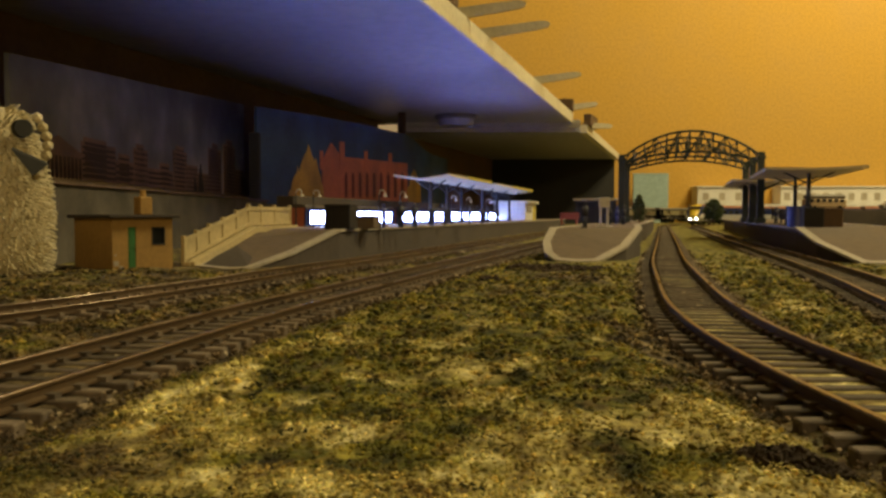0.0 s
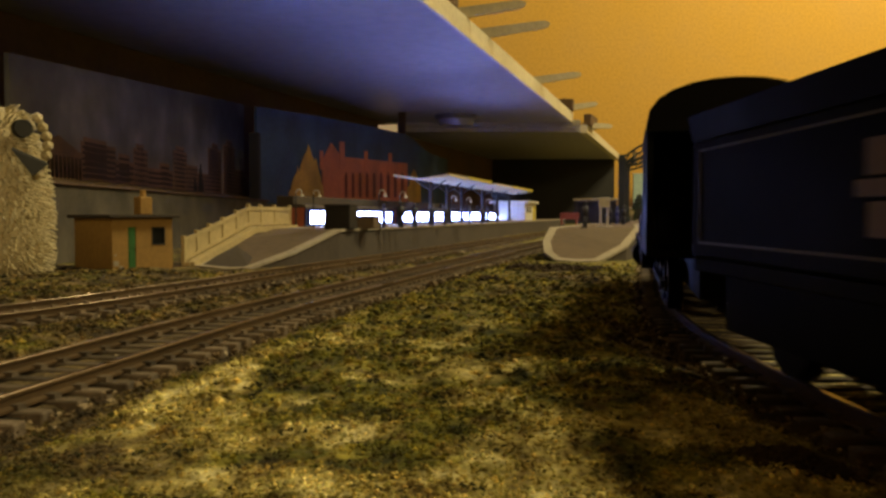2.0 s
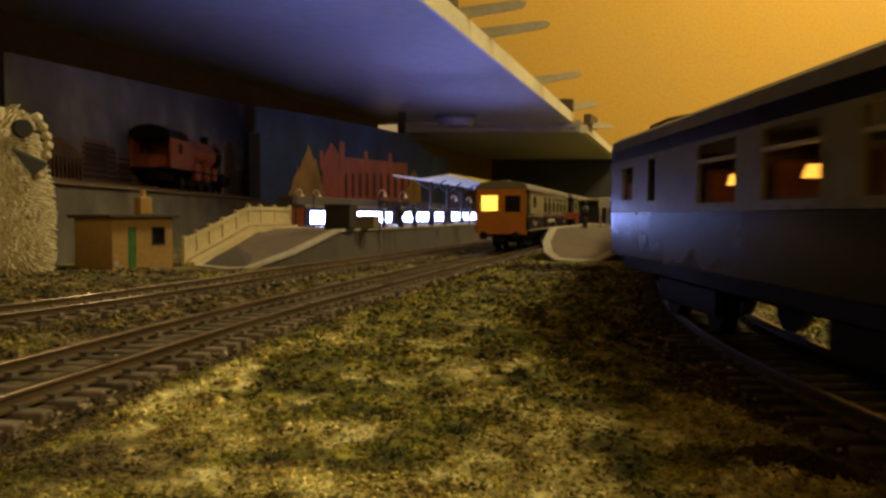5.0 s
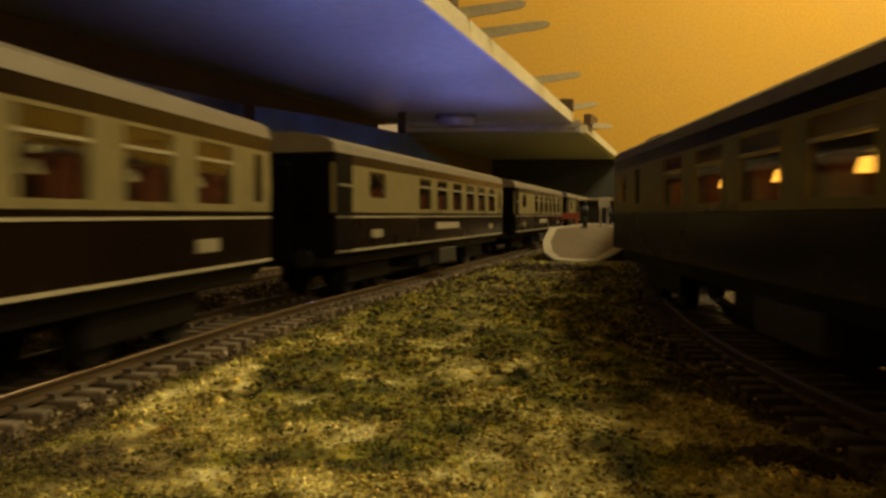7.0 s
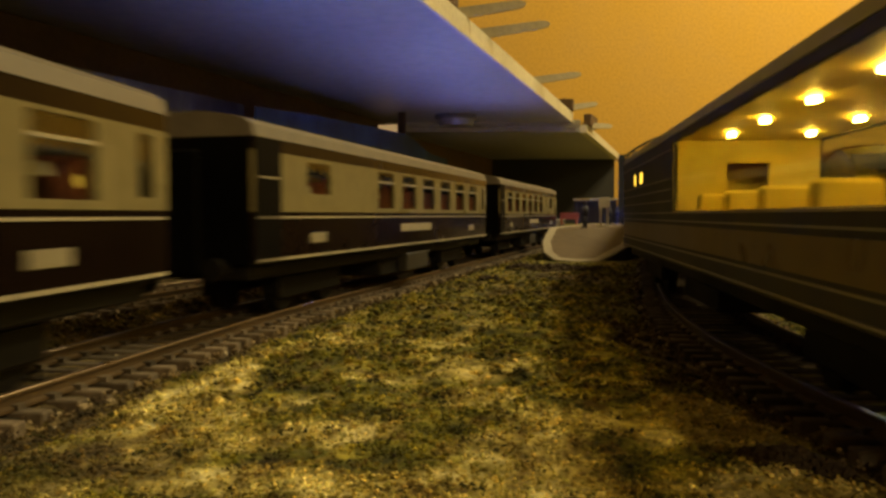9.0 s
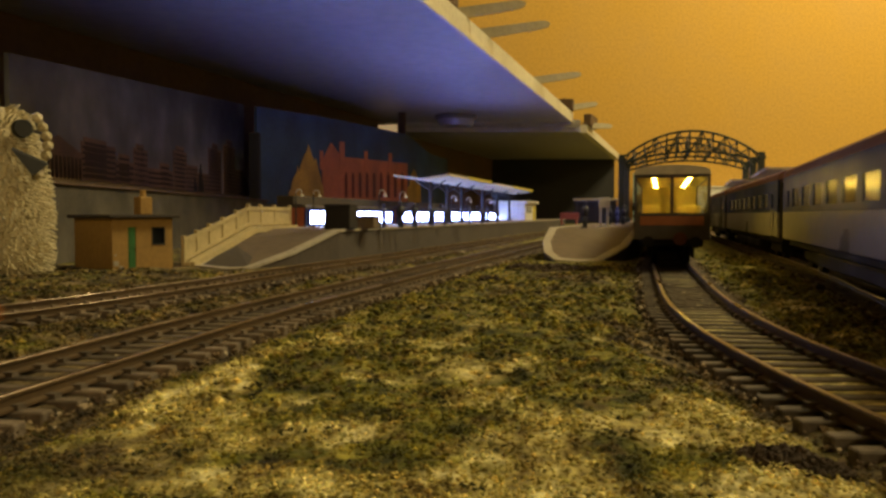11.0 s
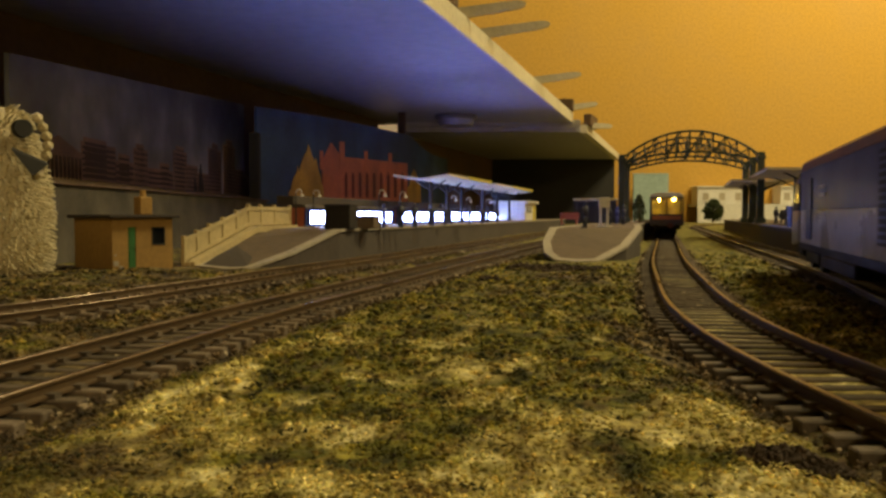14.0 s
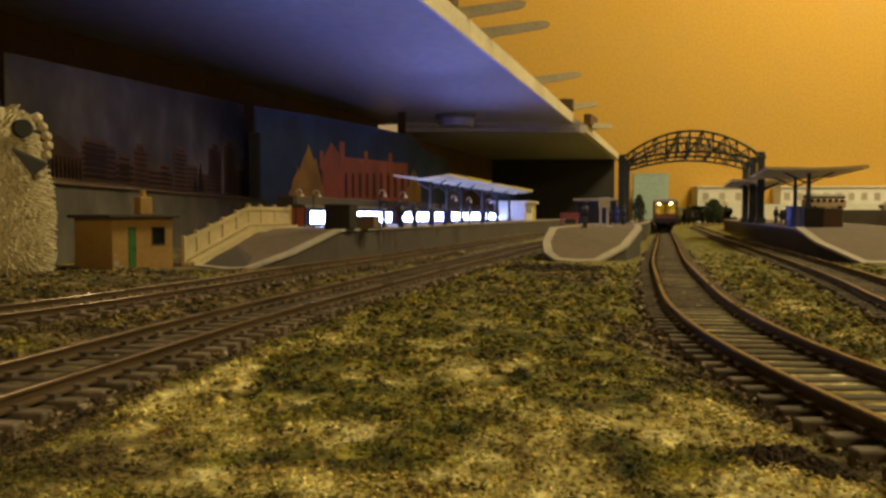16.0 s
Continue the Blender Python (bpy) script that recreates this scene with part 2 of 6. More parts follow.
def box(bm, x0, x1, y0, y1, z0, z1, bev=0.0, m=None):
    """A box in millimetres with bevelled edges."""
    r = bmesh.ops.create_cube(bm, size=1.0)
    vs = r["verts"]
    for v in vs:
        v.co = Vector(((x0 + x1) / 2 + v.co.x * (x1 - x0), (y0 + y1) / 2 + v.co.y * (y1 - y0), (z0 + z1) / 2 + v.co.z * (z1 - z0))) * MM
    if bev:
        es = list({e for v in vs for e in v.link_edges})
        vs = bmesh.ops.bevel(bm, geom=es, offset=bev * MM, segments=1, affect="EDGES")["verts"]
    if m is not None:
        bmesh.ops.transform(bm, matrix=m, verts=vs)
    return vs


def boxes(*rows, bev=0.0):
    bm = bmesh.new()
    for r in rows:
        box(bm, *r, bev=bev)
    return bm


def rod(bm, a, b, r, r2=None, seg=10):
    """A round bar from a to b, in millimetres."""
    a, b = Vector(a) * MM, Vector(b) * MM
    d = b - a
    m = Matrix.Translation((a + b) / 2) @ d.to_track_quat("Z", "Y").to_matrix().to_4x4()
    return bmesh.ops.create_cone(bm, cap_ends=True, segments=seg, radius1=r * MM, radius2=(r if r2 is None else r2) * MM, depth=d.length, matrix=m)["verts"]


def tube(bm, pts, r, seg=6):
    """One bent round bar through the points, in millimetres."""
    ps = [Vector(p) * MM for p in pts]
    rings = []
    for i, p in enumerate(ps):
        q = (ps[min(i + 1, len(ps) - 1)] - ps[max(i - 1, 0)]).to_track_quat("Z", "Y").to_matrix()
        rings.append([bm.verts.new(p + q @ Vector((math.cos(6.2832 * k / seg), math.sin(6.2832 * k / seg), 0)) * r * MM) for k in range(seg)])
    for a, b in zip(rings, rings[1:]):
        for k in range(seg):
            bm.faces.new((a[k], a[(k + 1) % seg], b[(k + 1) % seg], b[k]))
    bm.faces.new(rings[0][::-1]), bm.faces.new(rings[-1])


def rods(*rows, seg=10):
    bm = bmesh.new()
    for r in rows:
        rod(bm, *r, seg=seg)
    return bm


def sweep(bm, section, stations, close=True):
    """Loft a section (list of (u, z) mm) along stations: matrices in metres."""
    rings = []
    for m in stations:
        rings.append([bm.verts.new(m @ Vector((u * MM, 0, z * MM))) for u, z in section])
    n = len(section)
    for a, b in zip(rings, rings[1:]):
        for i in range(n if close else n - 1):
            j = (i + 1) % n
            bm.faces.new((a[i], a[j], b[j], b[i]))
    if close:
        bm.faces.new(rings[0][::-1])
        bm.faces.new(rings[-1])
    bmesh.ops.recalc_face_normals(bm, faces=bm.faces)
    return bm


# ---- track lines ----
class Line:
    """A smooth line through plan points, by its length from where it passes y = 0."""

    def __init__(self, pts):
        p = np.array(pts, float)
        out = []
        for i in range(len(p) - 1):
            p0, p1, p2, p3 = p[max(i - 1, 0)], p[i], p[i + 1], p[min(i + 2, len(p) - 1)]
            k = np.linalg.norm(p2 - p1)
            m1 = (p2 - p0) / max(np.linalg.norm(p2 - p0), 1e-6) * k
            m2 = (p3 - p1) / max(np.linalg.norm(p3 - p1), 1e-6) * k
            for t in np.linspace(0, 1, 24, endpoint=False):
                out.append((2*t**3-3*t**2+1)*p1 + (t**3-2*t**2+t)*m1 + (-2*t**3+3*t**2)*p2 + (t**3-t**2)*m2)
        out.append(p[-1])
        self.p = np.array(out)
        self.s = np.concatenate([[0], np.cumsum(np.linalg.norm(np.diff(self.p, axis=0), axis=1))])
        self.s -= np.interp(0.0, self.p[:, 1], self.s)

    def at(self, s):
        q = np.array([np.interp(s, self.s, self.p[:, 0]), np.interp(s, self.s, self.p[:, 1])])
        if s < self.s[0]:
            q = self.p[0] + (self.p[0] - self.p[1]) / np.linalg.norm(self.p[0] - self.p[1]) * (self.s[0] - s)
        if s > self.s[-1]:
            q = self.p[-1] + (self.p[-1] - self.p[-2]) / np.linalg.norm(self.p[-1] - self.p[-2]) * (s - self.s[-1])
        return q

    def station(self, s, z=0.0, d=3.0):
        a, b = self.at(s - d), self.at(s + d)
        q = self.at(s)
        ang = math.degrees(math.atan2(-(b - a)[0], (b - a)[1]))
        return mpose(q[0], q[1], z, ang)

    def length_at(self, y):
        return float(np.interp(y, self.p[:, 1], self.s))


T1 = Line([(-300, -1200), (-190, 20), (-158, 120), (-122, 200), (-106, 240), (-96, 275), (-85, 310), (-73, 362), (-62, 402), (-44, 460), (-20, 545), (20, 690), (110, 1015), (240, 1480), (420, 2120)])
T2 = Line([(-230, -1400), (-115, -200), (-92, -60), (-75, 80), (-69, 118), (-63, 150), (-57, 182), (-49, 218), (-34, 275), (-15, 345), (13, 448), (36, 530), (76, 675), (170, 1015), (298, 1480), (390, 1810), (480, 2130), (580, 2400), (760, 2580), (1050, 2670), (1700, 2700), (2500, 2700)])
T3 = Line([(1227, -1900), (642, -1000), (382, -600), (265, -410), (187, -300), (131, -200), (94, -100), (72, 0), (66, 45), (63.3, 95), (63, 130), (65, 165), (70, 203), (77, 240), (90, 295), (127, 443), (204, 720), (290, 1030), (400, 1430), (470, 1680), (545, 1950), (640, 2200), (800, 2400), (1050, 2520), (1700, 2580), (2500, 2590)])
T4 = Line([(1285, -1900), (700, -1000), (440, -600), (320, -400), (245, -300), (184, -200), (143, -100), (122, 0), (117, 60), (118, 110), (127, 185), (144, 245), (162, 300), (189, 392), (213, 480), (262, 665), (322, 890), (470, 1430), (530, 1650), (600, 1880), (700, 2080), (860, 2250), (1100, 2370), (1700, 2440), (2500, 2450)])
UPPER = Line([(-245, -1100), (-245, 0), (-243, 400), (-243, 800), (-241, 980), (-222, 1120), (-157, 1370), (-92, 1620), (-66, 1720)])


# ---- structure: room, baseboard, ground ----
def room():
    def slab(name, row, mat, label):
        bm = boxes(row)
        ob = part(name, bm, mat)
        tagged(ob, label, "wall" if "wall" in name else name, kind="structure")
        return ob
    slab("wall_north", (-1500, 2600, 2850, 2950, -900, 2200), WALLPAINT, "plain orange-painted room wall behind the layout")
    # South wall is unseen; made orange so that it bounces warm fill.
    slab("wall_south", (-1500, 2600, -3400, -3300, -900, 2200), WALLPAINT, "plain orange-painted room wall")
    # East and west walls are unseen and dark, to hold down the fill.
    slab("wall_east", (2600, 2700, -3400, 2950, -900, 2200), UNSEENWALL, "unseen room wall, kept dark to cut bounced light")
    slab("wall_west", (-1600, -1500, -3400, 2950, -900, 2200), UNSEENWALL, "unseen room wall, kept dark to cut bounced light")
    # The ceiling is out of view, its tone lowered to weaken the ambient bounce.
    slab("ceiling", (-1600, 2700, -3400, 2950, 2200, 2250), CEILPAINT, "unseen room ceiling, toned down to cut bounced light")
    slab("floor", (-1600, 2700, -3400, 2950, -950, -900), WOOD, "dark wooden room floor")


room()


def ground_height(x, y):
    """Uneven scenic ground, flat where the tracks lie. Millimetres."""
    h = 0.0
    near = 1e9
    for ln in (T1, T2, T3, T4):
        d = abs(np.interp(y, ln.p[:, 1], ln.p[:, 0]) - x)
        near = min(near, d)
    k = min(1.0, max(0.0, (near - 15) / 16))
    n = noise.noise(Vector((x / 40, y / 40, 0.3))) * 1.8 + noise.noise(Vector((x / 11, y / 11, 4.0))) * 0.9 + noise.noise(Vector((x / 3.5, y / 3.5, 9.0))) * 0.5
    bed = 1.1 * min(1.0, max(0.0, (14.5 - near) / 2.5))
    fill = 0.55 * min(1.0, max(0.0, (8.4 - near) / 1.5))
    return k * (2.3 + n) + (1 - k) * 0.6 * n * 0.4 + 0.4 + bed + fill


SAND = ((-37, 128, 6, 26, 0.9), (-31, 165, 9, 13, 0.7), (12, 142, 8, 12, 0.7), (32, 104, 16, 9, 1.0), (14, 91, 10, 7, 0.7), (-5, 78, 26, 5, 1.0),
        (43, 82, 8, 7, 0.9), (-20, 97, 8, 6, 0.7), (-30, 104, 6, 8, 0.6), (5, 118, 7, 6, 0.6), (2, 172, 9, 7, 0.5), (100, 235, 9, 24, 0.5))
TURF = ((-23, 146, 10, 9, 1.0), (-9, 90, 12, 5, 0.9), (-9, 112, 10, 8, 0.6), (18, 165, 10, 18, 0.7))
SOIL = ((46, 178, 8, 46, 0.9), (52, 345, 30, 42, 0.7), (22, 290, 26, 34, 0.55), (-56, 118, 9, 40, 1.0), (-42, 84, 12, 12, 0.6), (-60, 200, 10, 40, 0.6), (39.5, 87.5, 7, 3.4, 1.0), (-4, 240, 12, 18, 0.5), (40, 128, 8, 8, 0.5))


def cover(x, y):
    """Shares of sand and of dark earth on the ground at a place in the plan."""
    def spots(rows):
        return max(w * max(0.0, 1.25 - 0.75 * math.hypot((x - cx) / rx, (y - cy) / ry)) for cx, cy, rx, ry, w in rows)
    left = x < np.interp(y, T2.p[:, 1], T2.p[:, 0])
    near = min(abs(np.interp(y, ln.p[:, 1], ln.p[:, 0]) - x) for ln in (T1, T2, T3, T4))
    sand = 0.30 + 0.65 * spots(SAND) - 0.5 * spots(TURF) - 0.16 * min(1.0, max(0.0, (y - 150) / 120)) - (0.4 if left else 0.0)
    soil = 0.12 + 0.7 * spots(SOIL) + (0.65 if x < 0 else 0.42) * min(1.0, max(0.0, (24 - near) / 9)) + (0.5 if left else 0.0)
    inside = min(1.0, max(0.0, (8.6 - near) / 1.5))
    return sand + 0.45 * inside, soil - 0.5 * inside


def lay_cover(me, places):
    """places: plan points, one for each vertex, millimetres."""
    att = me.attributes.new("cover", "FLOAT_COLOR", "POINT")
    flat = []
    for x, y in places:
        a, b = cover(x, y) if -330 < x < 480 and 20 < y < 800 else (0.2, 0.3)
        flat += [a, b, 0.0, 1.0]
    att.data.foreach_set("color", flat)


def ground():
    xs = sorted(set([-1480, -1000, -700, -500, -400] + list(range(-320, 520, 10)) + [560, 620, 700, 850, 1100, 1500, 2000, 2590]
                    + [round(v, 2) for v in np.arange(-120, 120, 1.6)]))
    ys = sorted(set([-3290, -1500, -800, -400, -200, -100, -40, 0, 30] + [round(v, 2) for v in np.arange(46, 220, 1.3)]
                    + [round(v, 2) for v in np.arange(220, 600, 4.0)] + list(range(600, 1300, 20)) + [1400, 1500, 1700, 1900, 2200, 2500, 2845]))
    verts = [(x * MM, y * MM, ground_height(x, y) * MM) for y in ys for x in xs]
    nx = len(xs)
    faces = [(j * nx + i, j * nx + i + 1, (j + 1) * nx + i + 1, (j + 1) * nx + i) for j in range(len(ys) - 1) for i in range(nx - 1)]
    me = bpy.data.meshes.new("ground")
    me.from_pydata(verts, [], faces)
    for p in me.polygons:
        p.use_smooth = True
    me.materials.append(GROUND)
    lay_cover(me, [(x, y) for y in ys for x in xs])
    tagged(new("ground", me), "model railway baseboard with flock grass, sand and dark earth", "ground", kind="structure")


ground()


# ---- tracks ----
def track(ln, y0, y1, label):
    s0, s1 = ln.length_at(y0), ln.length_at(y1)
    th = thing("railway_track", mpose(0, 0, 0), label, "track", "running tracks")
    n = int((s1 - s0) / 12)
    st = [ln.station(s0 + (s1 - s0) * i / n) for i in range(n + 1)]
    for side in (-8.9, 8.9):
        sec = [(side + u, z) for u, z in ((-1.2, 2.5), (1.2, 2.5), (1.2, 2.9), (0.4, 3.2), (0.4, 4.2), (0.7, 4.4), (0.7, 4.85), (-0.7, 4.85), (-0.7, 4.4), (-0.4, 4.2), (-0.4, 3.2), (-1.2, 2.9))]
        rail = part("rail", sweep(bmesh.new(), sec, st), RAIL, th)
        part("rail_head", sweep(bmesh.new(), [(side - 0.62, 4.8), (side + 0.62, 4.8), (side + 0.5, 5.0), (side - 0.5, 5.0)], st), RAILTOP, rail, "worn shiny rail head")
    return th, s0, s1


def sleepers(th, ln, s0, s1, pitch=6.7, keep=290):
    proto = part("sleeper", boxes((-15, 15, -1.35, 1.35, 0.3, 2.5), bev=0.25), SLEEPER, th)
    s, k = s0, 0
    far = bmesh.new()
    while s < s1:
        m = ln.station(s + random.uniform(-0.3, 0.3))
        m = m @ pose(random.uniform(-0.4, 0.4) * MM, 0, 0, 0, 0, random.uniform(-1.2, 1.2))
        if m.translation.y > -0.02 and k < keep:
            if k == 0:
                proto.matrix_local = m
            else:
                ob = new("sleeper", proto.data)
                ob.parent, ob.matrix_local = th, m
            k += 1
            for side in (-8.9, 8.9):
                box(far, side - 2.0, side + 2.0, -0.8, 0.8, 2.4, 3.3, m=m)
        elif m.translation.y > -0.02:
            box(far, -15, 15, -1.6, 1.6, 0.3, 2.5, m=m)
        s += pitch
    tagged(part("rail_chair", far, SLEEPER, th), kind="stuff")


def tracks():
    for ln, y1 in ((T1, 2000), (T2, 2300), (T3, 2300), (T4, 2200)):
        th, s0, s1 = track(ln, -60, y1, "rusty steel model track on dark weathered sleepers")
        sleepers(th, ln, s0, s1)
    th = thing("railway_track", mpose(0, 0, 48), "raised track on top of the grey retaining wall", "track")
    st = [UPPER.station(s) for s in range(-100, 1720, 30)]
    for side in (-8.9, 8.9):
        part("rail", sweep(bmesh.new(), [(side - 0.6, 2.0), (side + 0.6, 2.0), (side + 0.6, 4.6), (side - 0.6, 4.6)], st), RAIL, th)
    bm = bmesh.new()
    for k in range(235):
        box(bm, -15, 15, -1.6, 1.6, -0.5, 2.1, m=UPPER.station(k * 7.5 - 60))
    tagged(part("sleeper", bm, SLEEPER, th), kind="stuff")


tracks()


# ---- shelf, boards and prints round the layout ----
def prism(poly, z0, z1):
    """A plan polygon, counter-clockwise in millimetres, raised from z0 to z1; z1 may be a list."""
    bm = bmesh.new()
    tops = z1 if isinstance(z1, (list, tuple)) else [z1] * len(poly)
    a = [bm.verts.new(Vector((x, y, z0)) * MM) for x, y in poly]
    b = [bm.verts.new(Vector((x, y, t)) * MM) for (x, y), t in zip(poly, tops)]
    n = len(poly)
    bm.faces.new(a[::-1])
    bm.faces.new(b)
    for i in range(n):
        bm.faces.new((a[i], a[(i + 1) % n], b[(i + 1) % n], b[i]))
    bmesh.ops.recalc_face_normals(bm, faces=bm.faces)
    return bm


def edge_x(y):
    return -26 + 0.3077 * (y - 735)


def back_x(y):
    return -400 + 0.33 * (y - 886)


SHELF_Z = 230


def shelf():
    th = thing("shelf", mpose(0, 0, 0), "long grey board shelf with a cream edge strip above the station", "shelf")
    part("board", prism([(edge_x(-500), -500), (edge_x(1720), 1720), (back_x(1720), 1720), (back_x(-500), -500)], SHELF_Z, SHELF_Z + 20), SHELF, th)
    part("edge_strip", prism([(edge_x(-500) + 0.5, -500), (edge_x(-500) + 3.5, -501), (edge_x(1722) + 3.5, 1721), (edge_x(1722) + 0.5, 1722)], SHELF_Z - 1, SHELF_Z + 21), SHELFEDGE, th, "cream wooden edge strip")
    part("end_lip", prism([(edge_x(1722) + 20, 1722), (edge_x(1722) + 15, 1735), (back_x(1735), 1735), (back_x(1722), 1722)], SHELF_Z - 10, SHELF_Z + 6), SHELF, th)
    far = thing("shelf", mpose(0, 0, 0), "lower grey shelf board with a cream edge behind the long one", "shelf")
    part("board", prism([(300, 1740), (560, 2590), (back_x(2590), 2590), (back_x(1740), 1740)], SHELF_Z - 18, SHELF_Z - 4), worn("far_shelf_board", (0.42, 0.41, 0.43), 0.8, 1.15, 14.0, 0.5), far)
    part("edge_strip", prism([(300, 1745), (316, 1741), (576, 2590), (560, 2592)], SHELF_Z - 20, SHELF_Z - 2), SHELFEDGE, far)
    back = part("backboard", prism([(back_x(-500) - 2, -500), (back_x(2600) - 2, 2600), (back_x(2600) - 14, 2600), (back_x(-500) - 14, -500)], -3, SHELF_Z + 60), worn("dark_backboard", (0.16, 0.09, 0.042), 0.7, 1.3, 30.0, 0.8))
    tagged(back, "dark brown wooden board standing behind the scenery", "board", kind="structure")
    # Black board put in for the deep shade under the far shelf.
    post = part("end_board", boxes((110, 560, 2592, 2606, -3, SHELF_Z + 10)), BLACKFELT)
    tagged(post, "added black board for the shade under the shelf", "board", kind="structure")


shelf()


def stick(x, y, ang, length, z, tilt=0.0):
    bm = bmesh.new()
    n = 10
    w, t = 7.5, 1.6
    out = [(0, -w), (length - w * 2, -w * 0.8)] + [(length - w * 2 + 2 * w * math.sin(math.pi * k / n), -w * 0.8 * math.cos(math.pi * k / n)) for k in range(1, n)] + [(length - w * 2, w * 0.8), (0, w)]
    lo = [bm.verts.new(Vector((u, v, 0)) * MM) for u, v in out]
    hi = [bm.verts.new(Vector((u, v, t)) * MM) for u, v in out]
    bm.faces.new(lo[::-1]), bm.faces.new(hi)
    for i in range(len(out)):
        j = (i + 1) % len(out)
        bm.faces.new((lo[i], lo[j], hi[j], hi[i]))
    ob = part("wooden_stick", bm, STICK)
    ob.matrix_world = pose(x * MM, y * MM, z * MM, 0, tilt, ang) @ pose(0, 0, 0, 68, 0, 0)
    tagged(ob, "flat round-tipped wooden stick laid over the shelf edge", "stick", "sticks on the shelf edge")


for y, ang, ln in ((900, 3, 66), (1000, 3, 76), (1345, 6, 70), (1690, 8, 60)):
    stick(edge_x(y) - 8, y, ang, ln + 12, SHELF_Z + 26.0, -9.0)
stick(310, 1765, 10, 70, SHELF_Z - 2, 0)


def shelf_bits():
    for y, z0, h, w in ((850, 24.0, 40, 14), (1690, 24.0, 24, 22)):
        th = thing("wood_block", mpose(edge_x(y) - 4, y, SHELF_Z + z0 - 3, -17), "small brown wooden block standing on the shelf edge", "block")
        part("block", boxes((-w, w * 0.6, -12, 12, 0, h), bev=1.2), WOOD, th)
        part("peg", rods((( -w * 0.3, 0, h), (-w * 0.3, 0, h + 3), 2.2)), WOOD, th)
    th = thing("wood_block", mpose(335, 1800, SHELF_Z - 4.0, -20), "small brown wooden block standing on the shelf edge", "block")
    part("block", boxes((-6, 10, -60, 30, 0, 26), bev=1.2), WOOD, th)
    part("peg", rods(((0, 0, 26), (0, 0, 30), 2.2)), WOOD, th)
    # round unlit lamp under the shelf
    th = thing("puck_light", mpose(26, 1600, SHELF_Z), "round grey cabinet light, unlit, fixed under the shelf", "light")
    bm = bmesh.new()
    sec = [(43, 0), (43, -6), (40, -9)]
    for (r0, z0), (r1, z1) in zip(sec, sec[1:]):
        rod(bm, (0, 0, z1), (0, 0, z0), r1, r0, seg=36)
    part("rim", bm, worn("lamp_rim_grey", (0.16, 0.15, 0.15), 0.8, 1.2, 50.0, 0.4), th, smooth=False)
    part("lens", rods(((0, 0, -22), (0, 0, -8.8), 33, 38), seg=36), worn("lamp_lens_grey", (0.3, 0.29, 0.3), 0.85, 1.1, 50.0, 0.3), th, "frosted grey lens")
    # pale plaque with a dark bracket; its plate emits light though no lamp
    th = thing("wall_plaque", mpose(-108, 1560, 183, -18), "small cream plaque, given its own glow, on a dark bracket under the shelf", "plaque")
    part("plate", boxes((-20, 20, -2, 0, 0, 24), bev=0.8), glow("plaque_glow", (1.0, 0.66, 0.3), 0.35), th)
    part("bracket", boxes((22, 36, -2, 6, -14, 47), bev=1.0), WOOD, th)


shelf_bits()


def print_point(x, y):
    """A place on the city print from where it shows, seen from the eye."""
    d = 265 * 1400 / (784 - x)
    return d, 30 + (381 - y) * d / 1400


